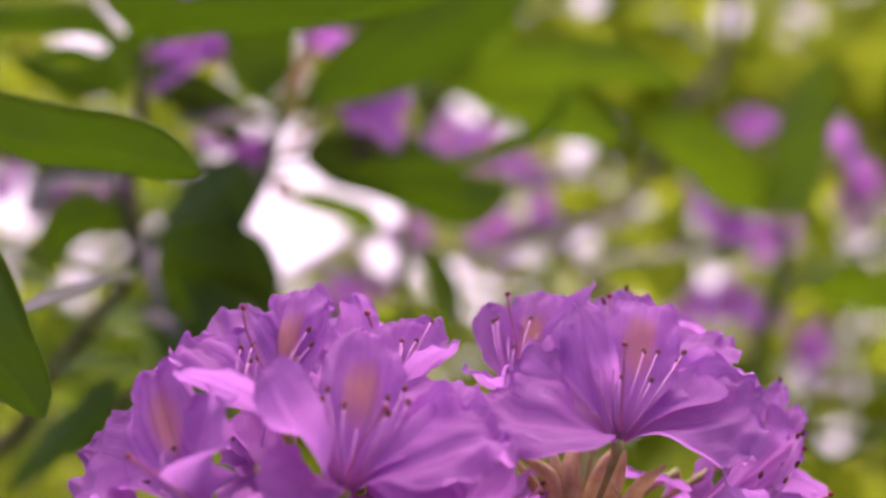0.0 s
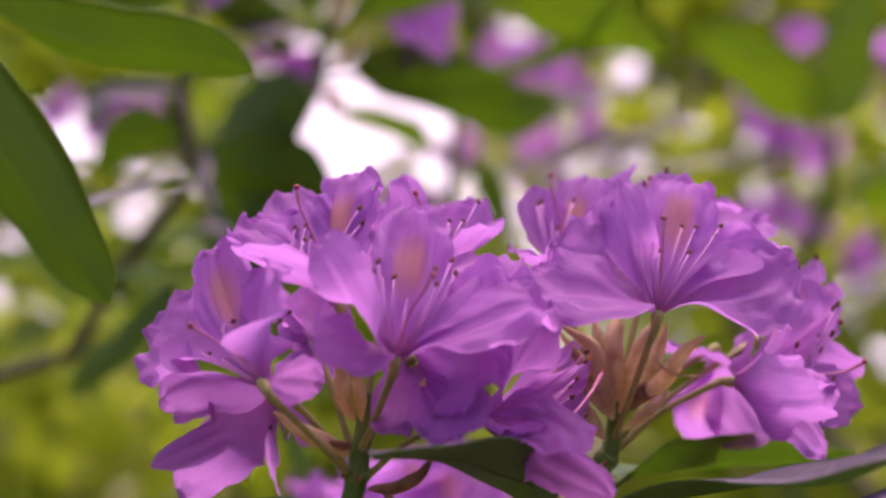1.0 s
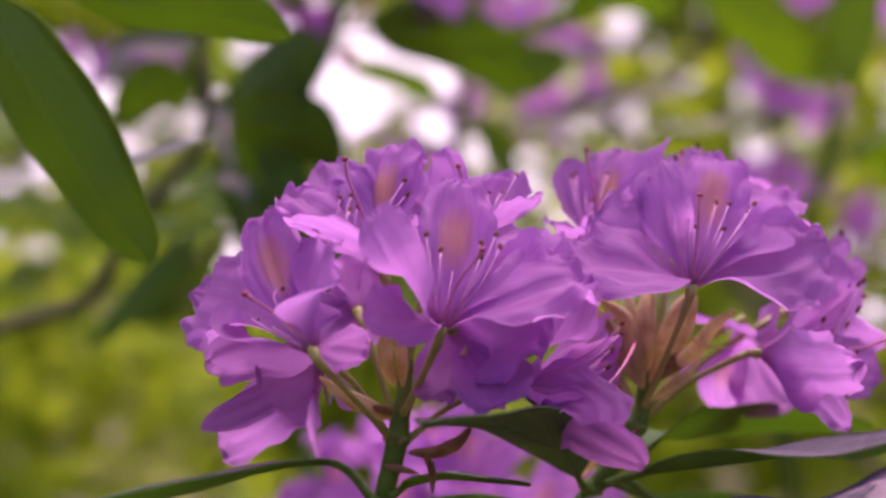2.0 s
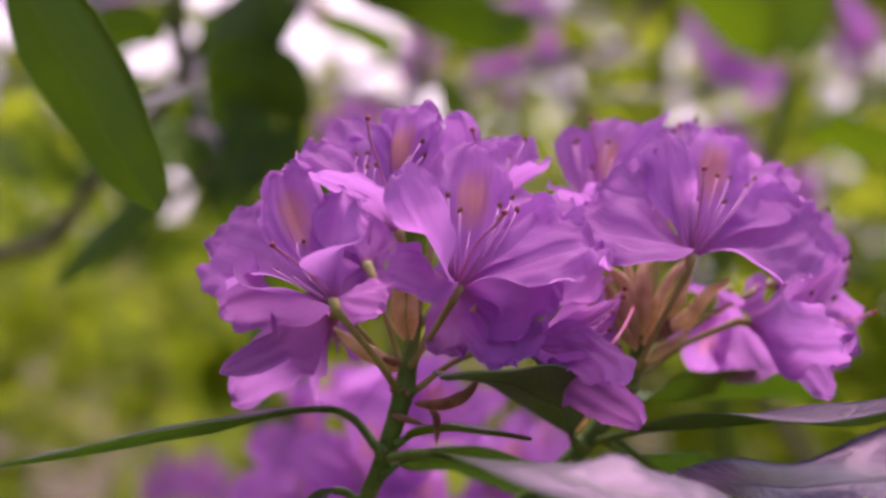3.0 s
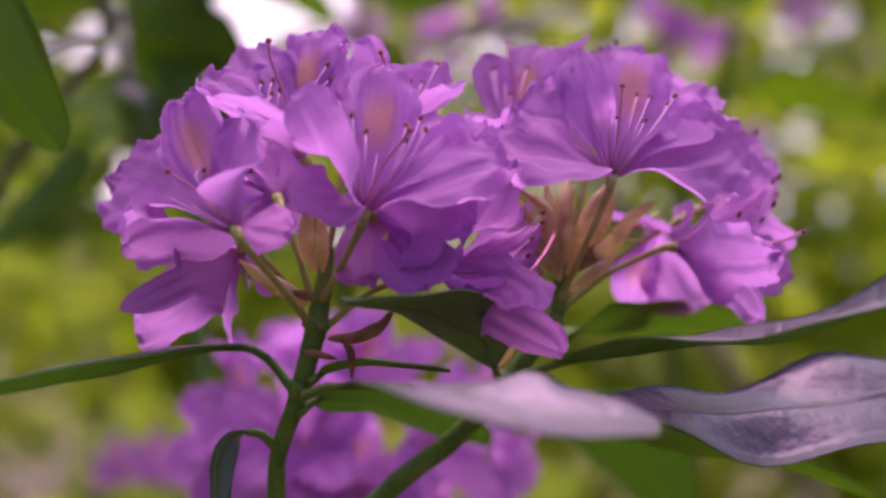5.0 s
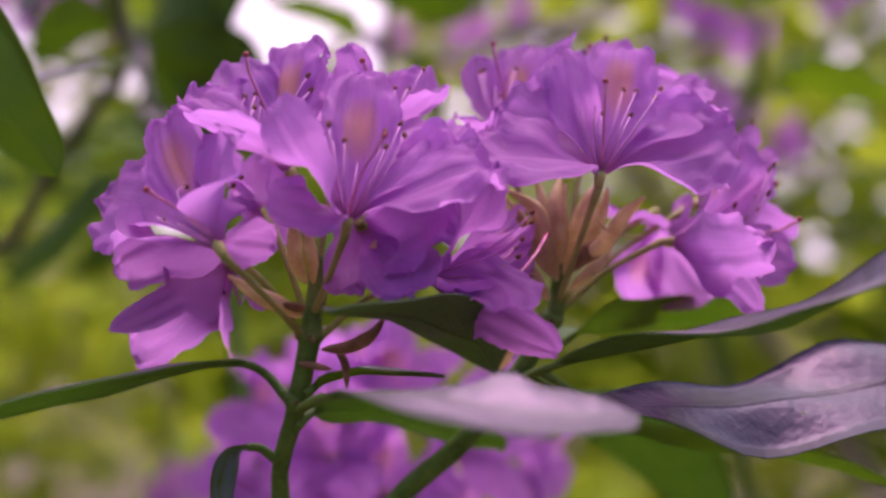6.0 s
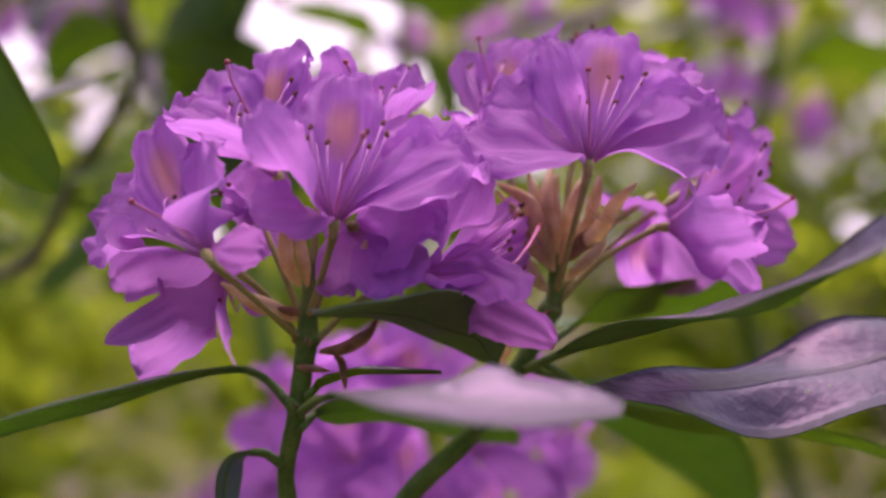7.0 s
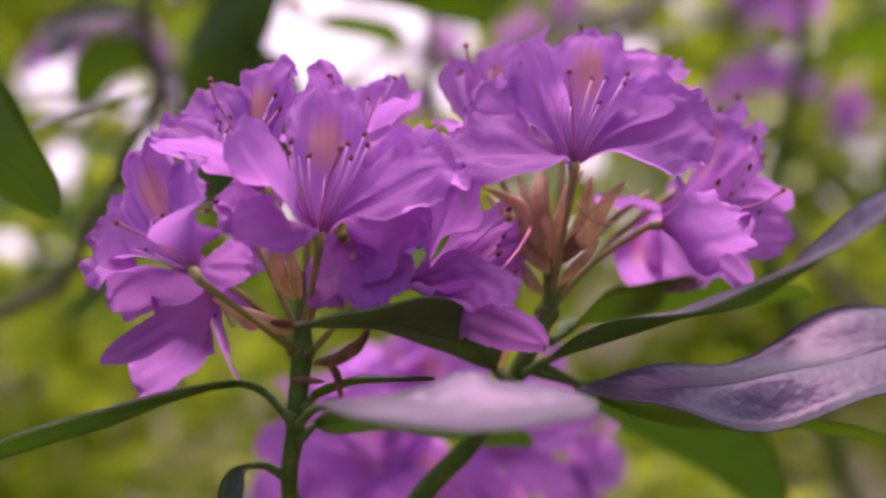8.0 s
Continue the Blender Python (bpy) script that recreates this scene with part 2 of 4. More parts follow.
def tube(bm, pts, radii, sides=7, mat=0, cap=True):
    """A round rod along the points."""
    pts = [Vector(p) for p in pts]
    up = Vector((0.3, 0.2, 1)).normalized()
    rings = []
    for k, p in enumerate(pts):
        d = (pts[min(k + 1, len(pts) - 1)] - pts[max(k - 1, 0)]).normalized()
        if abs(d.dot(up)) > 0.95:
            up = Vector((1, 0.1, 0))
        s = d.cross(up).normalized()
        up = s.cross(d).normalized()
        r = radii[k] if isinstance(radii, (list, tuple)) else radii
        rings.append([bm.verts.new(p + (s * math.cos(a) + up * math.sin(a)) * r) for a in (2 * math.pi * i / sides for i in range(sides))])
    for a, b in zip(rings, rings[1:]):
        for i in range(sides):
            f = bm.faces.new((a[i], a[(i + 1) % sides], b[(i + 1) % sides], b[i]))
            f.material_index = mat
    if cap:
        for r in (rings[0], rings[-1]):
            f = bm.faces.new(r if r is rings[-1] else r[::-1])
            f.material_index = mat


def curve_through(points, n):
    """n + 1 points of a smooth curve through the given ones."""
    p = [Vector(q) for q in points]
    p = [p[0] * 2 - p[1]] + p + [p[-1] * 2 - p[-2]]
    lead = [Vector()] + [(c - a).normalized() * min((b - a).length, (c - b).length) for a, b, c in zip(p, p[1:], p[2:])]
    out = []
    segs = len(p) - 3
    for k in range(n + 1):
        x = k / n * segs
        i = min(int(x), segs - 1)
        f = x - i
        a, b = p[i + 1], p[i + 2]
        out.append(a * (1 + 2 * f) * (1 - f) ** 2 + lead[i + 1] * f * (1 - f) ** 2 + b * f * f * (3 - 2 * f) + lead[i + 2] * f * f * (f - 1))
    return out


def ball(bm, centre, r, along=None, stretch=1.0, mat=0, seg=8, rings=6):
    q = (Vector(along).to_track_quat("Z", "Y") if along is not None else Vector((0, 0, 1)).to_track_quat("Z", "Y")).to_matrix()
    pts = []
    for j in range(rings + 1):
        a = math.pi * j / rings
        pts.append([Vector(centre) + q @ Vector((math.sin(a) * math.cos(2 * math.pi * i / seg) * r, math.sin(a) * math.sin(2 * math.pi * i / seg) * r, -math.cos(a) * r * stretch)) for i in range(seg + 1)])
    grid(bm, pts, mat=mat)
    bmesh.ops.remove_doubles(bm, verts=bm.verts, dist=1e-6)


# ---------- flowers ----------
def petal_mesh(tip, half, edges, rng, ruffle=0.15, nu=28, nv=38):
    """One lobe of the corolla with its share of the funnel, in the flower's axes: the funnel starts at the origin and opens along +Z.
    half: half of the width; edges: two points on the margins at the widest, or None."""
    tip = Vector(tip)
    length = tip.length
    z = Vector((0, 0, 1))
    er = Vector((tip.x, tip.y, 0))
    er = er.normalized() if er.length > 1e-5 else Vector((1, 0, 0))
    et = z.cross(er)
    start = er * 0.0013
    wide_open = smooth(0.9, 1.7, math.acos(max(-1.0, min(1.0, tip.z / length))))
    bow = start + z * length * (0.30 - 0.22 * wide_open) + tip * (0.22 + 0.14 * wide_open)
    across = et
    if edges:
        left, right = Vector(edges[0]), Vector(edges[1])
        across = (right - left) / 2
        half = across.length
        across = across.normalized()
        if across.dot(et) < 0:
            across = -across
        mid = (left + right) / 2
        want = (mid - start * 0.1225 - tip * 0.4225) / 0.455
        bow = bow.lerp(want, 0.6)
    sd, cup = rng.uniform(0, 99), rng.uniform(-2, 12)
    keel, turn, waves = rng.uniform(0.03, 0.10), rng.uniform(-0.14, 0.14), rng.uniform(420, 620)
    wide = 0.62
    rows, uvs = [], []
    for j in range(nv + 1):
        q = j / nv
        v = q / 0.58 * wide if q < 0.58 else wide + (1 - wide) * math.sin((q - 0.58) / 0.42 * math.pi / 2)
        c = start * (1 - v) ** 2 + bow * 2 * v * (1 - v) + tip * v * v
        d = ((bow - start) * (1 - v) + (tip - bow) * v).normalized()
        s = et.lerp(across, smooth(0.2, 0.55, v))
        s = (s - d * s.dot(d)).normalized()
        n = d.cross(s)
        r = math.hypot(c.x, c.y)
        lobe = half * (0.38 + 0.62 * smooth(0.06, 0.54, v))
        if v > wide:
            lobe = half * max(0.0, 1 - ((v - wide) / (1 - wide)) ** 2.1) ** 0.55
        w = max(lobe * smooth(0.02, 0.30, v), r * 0.86 * (1 - smooth(0.34, 0.60, v)))
        k = 0.5 / max(r, 0.0035) * (1 - smooth(0.08, 0.36, v)) + cup * smooth(0.2, 0.6, v)
        row, uvr = [], []
        loose = smooth(0.30, 0.85, v)
        for i in range(nu + 1):
            u = math.sin((-1 + 2 * i / nu) * math.pi / 2) * 0.35 + (-1 + 2 * i / nu) * 0.65
            fx, fy = u * w, v * length
            rim = max(abs(u) ** 2.5, smooth(0.80, 1.0, v)) * loose
            # the outline wavers and is nicked here and there
            f = Vector((fx * 170 + sd, fy * 170, sd))
            grow = 1 + rim * (0.11 * noise.noise(f) + 0.09 * noise.noise(f * 2.6) + 0.05 * noise.noise(f * 5.5))
            x = fx * grow
            lift = k * x * x
            lift += half * ruffle * rim * (0.55 * math.sin(waves * (fy - abs(fx) * 0.6) * (1 if u > 0 else 1.13) + sd + (2 if u > 0 else 0)) + 1.1 * noise.noise(f * 2.0) + 0.75 * noise.noise(f * 4.5))
            lift += half * ruffle * loose * (0.95 * noise.noise(f * 0.55) + 0.40 * noise.noise(f * 1.2))
            lift -= keel * half * math.exp(-(u / 0.16) ** 2) * smooth(0.12, 0.4, v) * (1 - smooth(0.62, 0.95, v))
            lift += turn * x * loose + half * (0.045 * math.cos(u * 8 + sd) + 0.10 * noise.noise((u * 4.2 + sd, v * 1.6, sd * 0.3))) * smooth(0.15, 0.45, v) * (1 - 0.6 * smooth(0.7, 1.0, v))
            along = length * (0.035 * rim * noise.noise((u * 2.4 + sd, v * 2, 7.7)) - 0.05 * smooth(0.85, 1.0, v) * math.exp(-(u / 0.2) ** 2) * (sd % 1.0))
            row.append(c + s * x + n * lift + d * along)
            uvr.append((0.5 + 0.5 * u * (0.35 + 0.65 * w / half), v))
        rows.append(row)
        uvs.append(uvr)
    bm = bmesh.new()
    grid(bm, rows, uvs)
    return bm


def stamen_path(length, sx, sy, rise, n=9, hook=0.12):
    out = []
    for k in range(n + 1):
        s = k / n
        out.append(Vector((length * (sx * s - 0.20 * math.sin(math.pi * s * 0.8) + rise * s ** 3), length * sy * (s ** 0.8), length * s * (0.97 - hook * s))))
    return out


def flower_parts(seed, lobes, ruffle, stamens, reach, style=None):
    """Meshes of one flower in its own axes. lobes: tip, half width, edges for each, the blotched one first."""
    rng = random.Random(seed)
    made = []
    bm = bmesh.new()
    tube(bm, [(0, 0, -0.0035), (0, 0, -0.002), (0, 0, -0.0008), (0, 0, 0.0006)], [0.0008, 0.0011, 0.0013, 0.0010], 10)
    made.append(("flower", bm, [PEDICEL]))
    for k, (tip, half, edges) in enumerate(lobes):
        made.append(("petal", petal_mesh(tip, half, edges, rng, ruffle), [PETAL_TOP if k == 0 else PETAL]))
    for k in range(stamens):
        a = 2 * math.pi * (k + rng.uniform(-0.3, 0.3)) / max(stamens, 1)
        ln = rng.uniform(0.014, 0.023) * reach
        path = stamen_path(ln, 0.24 * math.cos(a) + 0.05, 0.46 * math.sin(a) + rng.uniform(-0.08, 0.08), 0.46 + rng.uniform(-0.15, 0.18), hook=rng.uniform(0.05, 0.2))
        bm = bmesh.new()
        tube(bm, path, [0.00026 - 0.00009 * i / 9 for i in range(10)], 5, 0)
        ball(bm, path[-1], 0.00056, path[-1] - path[-2] + Vector((rng.uniform(-1, 1), rng.uniform(-1, 1), 0)) * 0.0012, 1.8, 1, 6, 4)
        made.append(("stamen", bm, [FILAMENT, ANTHER]))
    if not stamens:
        return made
    path = stamen_path((0.021 if reach <= 1 else 0.026) * reach, -0.22, rng.uniform(-0.3, 0.3), 0.95, hook=0.28)
    if style is not None:
        # a slender S that leaves along the funnel and bends up to its stigma
        bend = [Vector((0, 0, 0.001)), style * 0.35 + Vector((0, 0, 0.16 * style.length)), style * 0.78 + Vector((-0.05, 0, 0.05)) * style.length, style]
        path = curve_through(bend, 9)
    bm = bmesh.new()
    tube(bm, path, [0.00029] * 6 + [0.00031, 0.00034, 0.00038, 0.00042], 6, 0)
    ball(bm, path[-1], 0.0007, path[-1] - path[-2], 0.9, 1, 8, 5)
    made.append(("style", bm, [STYLE, STIGMA]))
    return made


def axes(base, axis, up):
    z = Vector(axis).normalized()
    x = (Vector(up) - z * Vector(up).dot(z)).normalized()
    y = z.cross(x)
    return Matrix.Translation(base) @ Matrix((x, y, z)).transposed().to_4x4()


def flower(branch, base, petals, seed, root=None, ruffle=0.17, stamens=10, reach=1.0, lean=None, style=None, label=""):
    """A flower from where its funnel starts to its five lobes, the blotched one first: each a tip and half a width, or a tip and a point on either margin."""
    base = Vector(base)
    ways = [Vector(p[0]) - base for p in petals]
    axis = sum((w.normalized() for w in ways), Vector()).normalized()
    if lean is not None:
        axis = (axis + Vector(lean)).normalized()
    m = axes(base, axis, ways[0])
    back = m.inverted()
    lobes = [(back @ Vector(p[0]), p[1] if len(p) == 2 else 0.0, None if len(p) == 2 else (back @ Vector(p[1]), back @ Vector(p[2]))) for p in petals]
    top = None
    for name, bm, mats in flower_parts(seed, lobes, ruffle, stamens, reach, None if style is None else back @ Vector(style)):
        if top is None:
            top = link_mesh(name, bm, mats, branch, m, label)
        else:
            link_mesh(name, bm, mats, top)
    if root is not None:
        pedicel(branch, root, base - axis * 0.003, axis)
    return top


def pedicel(branch, root, end, lead, radius=0.00070):
    root, end = Vector(root), Vector(end)
    gap = (end - root).length
    mid = (root + end) / 2 - lead.normalized() * gap * 0.06 + Vector((0, 0, gap * 0.03))
    bm = bmesh.new()
    pts = curve_through([root, mid, end], 8)
    tube(bm, [p - root for p in pts], [radius * (1.25 - 0.25 * math.sin(math.pi * k / 8) + (0.25 if k == 8 else 0)) for k in range(9)], 8)
    return link_mesh("pedicel", bm, PEDICEL, branch, Matrix.Translation(root))


FLOWER_SETS = {}


def copied_flower(branch, base, axis, up, kind, size=1.0, root=None):
    """A flower that shares its meshes with others of the same kind."""
    if kind not in FLOWER_SETS:
        rng = random.Random(900 + kind)
        lobes = []
        for k in range(5):
            a, flare, ln = radians(72 * k + rng.uniform(-9, 9)), radians(rng.uniform(44, 66)), rng.uniform(0.030, 0.036)
            lobes.append((Vector((math.sin(flare) * math.cos(a), math.sin(flare) * math.sin(a), math.cos(flare))) * ln, rng.uniform(0.0085, 0.0102), None))
        sets = []
        for name, bm, mats in flower_parts(300 + kind, lobes, 0.17, 6, 1.0):
            me = bpy.data.meshes.new(name)
            bm.to_mesh(me)
            bm.free()
            for p in me.polygons:
                p.use_smooth = True
            for mm in mats:
                me.materials.append(mm)
            sets.append((name, me))
        FLOWER_SETS[kind] = sets
    m = axes(base, axis, up) @ Matrix.Diagonal((size, size, size, 1))
    top = None
    for name, me in FLOWER_SETS[kind]:
        if top is None:
            top = link_data(name, me, branch, m)
        else:
            link_data(name, me, top)
    if root is not None:
        pedicel(branch, root, base, Vector(axis))
    return top


# ---------- leaves, stems ----------
def leaf(branch, points, width, normal, seed=0, fold=0.25, roll=0.0, wave=0.10, widest=0.5, petiole=0.12, twist=0.0, droop=0.0, normal_end=None, blunt=0.55, nu=8, nv=22, mats=None, label=""):
    """A leathery leaf along the points, from the stem to its tip. width: half of it; fold: how far the halves stand up from the midrib;
    roll: how far the margins turn down; twist: degrees by which it turns over its length."""
    rng = random.Random(seed)
    line = curve_through(points, nv)
    origin = line[0].copy()
    n0 = Vector(normal).normalized()
    top, low, uvs = [], [], []
    pet = []
    sd = rng.uniform(0, 99)
    for j, c in enumerate(line):
        s = j / nv
        d = (line[min(j + 1, nv)] - line[max(j - 1, 0)]).normalized()
        nn = n0.copy() if normal_end is None else n0.lerp(Vector(normal_end).normalized(), smooth(0.30, 0.85, s))
        if twist:
            nn = Matrix.Rotation(radians(twist) * (s - 0.3), 3, d) @ nn
        side = d.cross(nn).normalized()
        up = side.cross(d).normalized()
        if s <= petiole + 1e-6:
            pet.append(c - origin - up * 0.0004)
        q = max(0.0, (s - petiole * 0.8) / (1 - petiole * 0.8))
        e = math.log(0.5) / math.log(widest)
        w = width * max(0.0, math.sin(math.pi * min(1.0, q) ** e)) ** blunt
        w *= 0.12 + 0.88 * smooth(petiole * 0.8, petiole + 0.28, s)
        w = max(w, 0.0006 if s < 0.99 else 0.0002)
        rt, rl, ru = [], [], []
        for i in range(nu + 1):
            u = -1 + 2 * i / nu
            x = u * w
            lift = abs(x) * fold - roll * x * x / max(width, 1e-4)
            lift += wave * w * abs(u) * math.sin(s * 15 + sd + (1.7 if u > 0 else 0)) * smooth(0.1, 0.4, s)
            lift += 0.16 * w * noise.noise((u * 1.2 + sd, s * 6, sd)) - 0.0004 * math.exp(-(u / 0.1) ** 2)
            p = c - origin + side * x * (1 - 0.25 * fold * abs(u)) + up * (lift - droop * x * x / max(width, 1e-4))
            rt.append(p)
            rl.append(p - up * (0.00035 + 0.0008 * math.exp(-(u / 0.12) ** 2) * (1 - s)))
            ru.append((0.5 + 0.5 * u, s))
        top.append(rt)
        low.append(rl)
        uvs.append(ru)
    bm = bmesh.new()
    a = grid(bm, top, uvs, 0, flip=True)
    b = grid(bm, low, uvs, 1)
    rim = [(r[0], q[0]) for r, q in zip(a, b)]
    for (p, q), (p2, q2) in zip(rim, rim[1:]):
        bm.faces.new((p, p2, q2, q)).material_index = 1
    rim = [(r[-1], q[-1]) for r, q in zip(a, b)]
    for (p, q), (p2, q2) in zip(rim, rim[1:]):
        bm.faces.new((q, q2, p2, p)).material_index = 1
    if len(pet) > 1:
        ahead = [line[min(len(pet) + k, nv)] - origin - n0 * 0.0006 for k in (0, 2)]
        tube(bm, pet + ahead, [0.0012 - 0.0003 * k / len(pet) for k in range(len(pet))] + [0.0007, 0.0003], 7, 2)
    return link_mesh("leaf", bm, (mats or [LEAF, LEAF_UNDER]) + [SHOOT], branch, Matrix.Translation(origin), label)


def stem(branch, points, radii, material, n=24, name="stem", knots=0.06):
    line = curve_through(points, n)
    rs = []
    for k in range(n + 1):
        x = k / n * (len(radii) - 1)
        i = min(int(x), len(radii) - 2)
        rs.append((radii[i] + (radii[i + 1] - radii[i]) * (x - i)) * (1 + knots * noise.noise((k * 0.7, points[0][0] * 50, 3))))
    bm = bmesh.new()
    o = line[0].copy()
    tube(bm, [p - o for p in line], rs, 9)
    return link_mesh(name, bm, material, branch, Matrix.Translation(o))


def bud_scale(branch, points, width, seed=0, material=None):
    """A dry, boat-shaped scale along a bent line, its margins a little torn."""
    line = curve_through(points, 12)
    root = line[0].copy()
    rows, inner = [], []
    for j, c in enumerate(line):
        s = j / 12
        d = (line[min(j + 1, 12)] - line[max(j - 1, 0)]).normalized()
        side = d.cross(Vector((0.2, -1, 0.1))).normalized()
        out = side.cross(d).normalized()
        w = 0.90 * width * math.sin(math.pi * (0.06 + 0.91 * s ** 0.85)) ** 0.8
        row = []
        for i in range(9):
            a = radians(-85 + 170 * i / 8)
            tear = 1 + 0.25 * (i in (0, 8)) * noise.noise((s * 7, seed * 3.1, i))
            row.append(c - root + side * w * math.sin(a) * tear + out * w * 0.8 * (math.cos(a) - 0.5))
        rows.append(row)
        inner.append([p - out * 0.0002 - (p - (c - root)) * 0.06 for p in row])
    bm = bmesh.new()
    grid(bm, rows)
    grid(bm, inner, flip=True)
    return link_mesh("bud_scale", bm, material or SCALE_BROWN, branch, Matrix.Translation(root))


def node_scar(branch, place, along, radius, seed):
    """A rough collar on a shoot where leaves or scales have fallen."""
    rng = random.Random(seed)
    bm = bmesh.new()
    way = Vector(along).normalized()
    q = way.to_track_quat("Z", "Y").to_matrix()
    rows = []
    for j in range(7):
        h = (j / 6 - 0.5) * 2
        rows.append([q @ Vector((math.cos(a) * r2, math.sin(a) * r2, h * radius * (0.55 + 0.25 * math.sin(2 * a + seed)))) for a, r2 in ((2 * math.pi * i / 14, radius * (0.86 + 0.30 * (1 - h * h) * (0.8 + 0.5 * noise.noise((i % 14 * 0.9, j * 0.8, seed))))) for i in range(15))])
    grid(bm, rows)
    for k in range(5):
        a = rng.uniform(0, 6.28)
        ball(bm, q @ Vector((math.cos(a) * radius * 1.05, math.sin(a) * radius * 1.05, rng.uniform(-0.4, 0.4) * radius)), radius * rng.uniform(0.16, 0.28), way, 1.4, 1, 6, 4)
    return link_mesh("node", bm, [SHOOT, SCALE_DARK], branch, Matrix.Translation(place))


def branch_at(place, label, name="rhododendron_branch", group="branches of the rhododendron"):
    ob = new(name)
    ob.empty_display_size = 0.05
    ob.matrix_basis = Matrix.Translation(place)
    return tagged(ob, label, "shrub branch", group)


# ---------- ground ----------
def ground():
    bm = bmesh.new()
    n = 60
    rows = []
    for j in range(n + 1):
        row = []
        for i in range(n + 1):
            x = math.copysign(abs(-1 + 2 * i / n) ** 3, -1 + 2 * i / n) * 400
            y = math.copysign(abs(-1 + 2 * j / n) ** 3, -1 + 2 * j / n) * 400
            h = 0.10 * noise.noise((x * 0.4, y * 0.4, 1)) * min(1, 30 / (1 + abs(x) + abs(y)))
            row.append(Vector((x, y, h - 0.05)))
        rows.append(row)
    grid(bm, rows)
    return tagged(link_mesh("ground", bm, SOIL, None), "brown woodland ground under the shrubs", "ground", kind="structure")



def backdrop():
    """The bright overcast sky low over the wood, far off, seen through the gaps."""
    bm = bmesh.new()
    rows = []
    for j in range(9):
        rows.append([Vector((160 * math.sin(radians(-40 + 5 * i)), 160 * math.cos(radians(-40 + 5 * i)), -4 + 9 * j)) for i in range(17)])
    grid(bm, rows)
    return tagged(link_mesh("backdrop", bm, HAZE, None), "bright overcast sky low behind the wood", "sky", kind="structure")


ground()
backdrop()
CROWN = (0.10, 0.95, 0.0)

# ---------- the branch with the front truss ----------
branch_a = branch_at(CROWN, "rhododendron branch with a full mauve flower truss and green leaves")
NODE_A = (-0.0291, 0.3859, 1.3808)
stem(branch_a, [CROWN, (0.02, 0.72, 0.7), (-0.028, 0.46, 1.22), (-0.0359, 0.4003, 1.3471), (-0.0325, 0.3904, 1.3627), (-0.0301, 0.3866, 1.3747), NODE_A, (-0.0284, 0.3859, 1.3894), (-0.0279, 0.3873, 1.3980)], [0.014, 0.008, 0.003, 0.0020, 0.0021, 0.0023, 0.0025, 0.0018, 0.0012], SHOOT, 60)
flower(branch_a, (-0.0208, 0.3600, 1.4058), [((-0.0185, 0.3790, 1.4375), (-0.0254, 0.3640, 1.4267), (-0.0112, 0.3720, 1.4299)), ((-0.0367, 0.3540, 1.4286), (-0.0387, 0.3460, 1.4206), (-0.0274, 0.3400, 1.4239)), ((-0.0354, 0.3420, 1.4073), (-0.0274, 0.3480, 1.4021), (-0.0322, 0.3500, 1.4143)), ((0.0097, 0.3640, 1.4179), (0.0003, 0.3760, 1.4224), (0.0022, 0.3450, 1.4086)), ((0.0008, 0.3890, 1.4286), 0.0105)], 11, (-0.0285, 0.3851, 1.3858), style=(-0.0135, 0.3420, 1.4220), lean=(0.0, -0.45, 0.1))
flower(branch_a, (-0.0463, 0.3550, 1.4002), [((-0.0620, 0.3840, 1.4286), (-0.0669, 0.3840, 1.4206), (-0.0535, 0.3740, 1.4222)), ((-0.0776, 0.4020, 1.4090), (-0.0734, 0.4040, 1.4154), (-0.0668, 0.3840, 1.4007)), ((-0.0729, 0.3940, 1.3944), (-0.0724, 0.3920, 1.4015), (-0.0618, 0.3820, 1.3934)), ((-0.0351, 0.3620, 1.4001), 0.0068), ((-0.0452, 0.3560, 1.4241), (-0.0531, 0.3680, 1.4189), (-0.0389, 0.3420, 1.4141))], 12, (-0.0309, 0.3851, 1.3809), style=(-0.0596, 0.3480, 1.4106), lean=(-0.15, -0.5, 0))
flower(branch_a, (-0.0045, 0.3830, 1.3942), [((0.0186, 0.4200, 1.4085), 0.0085), ((0.0061, 0.3740, 1.4171), (-0.0006, 0.3720, 1.4109), (0.0141, 0.3780, 1.4124)), ((0.0135, 0.3580, 1.3884), (0.0033, 0.3680, 1.3922), (0.0188, 0.3740, 1.3963)), ((0.0241, 0.3780, 1.3786), (0.0093, 0.3680, 1.3811), (0.0188, 0.3660, 1.3862)), ((0.0235, 0.4160, 1.4020), 0.0080)], 13, (-0.0272, 0.3859, 1.3802), lean=(0.9, -0.25, -0.3), reach=1.4)
flower(branch_a, (-0.0343, 0.3820, 1.4166), [((-0.0344, 0.4020, 1.4469), (-0.0402, 0.4000, 1.4391), (-0.0291, 0.3860, 1.4401)), ((-0.0497, 0.4040, 1.4409), 0.0085), ((-0.0556, 0.3920, 1.4343), (-0.0525, 0.3780, 1.4255), (-0.0482, 0.4000, 1.4374)), ((-0.0537, 0.3580, 1.4264), 0.0045), ((-0.0270, 0.3920, 1.4423), 0.0080)], 14, (-0.0289, 0.3874, 1.3906), style=(-0.0434, 0.3740, 1.4401), lean=(0, -0.35, 0))
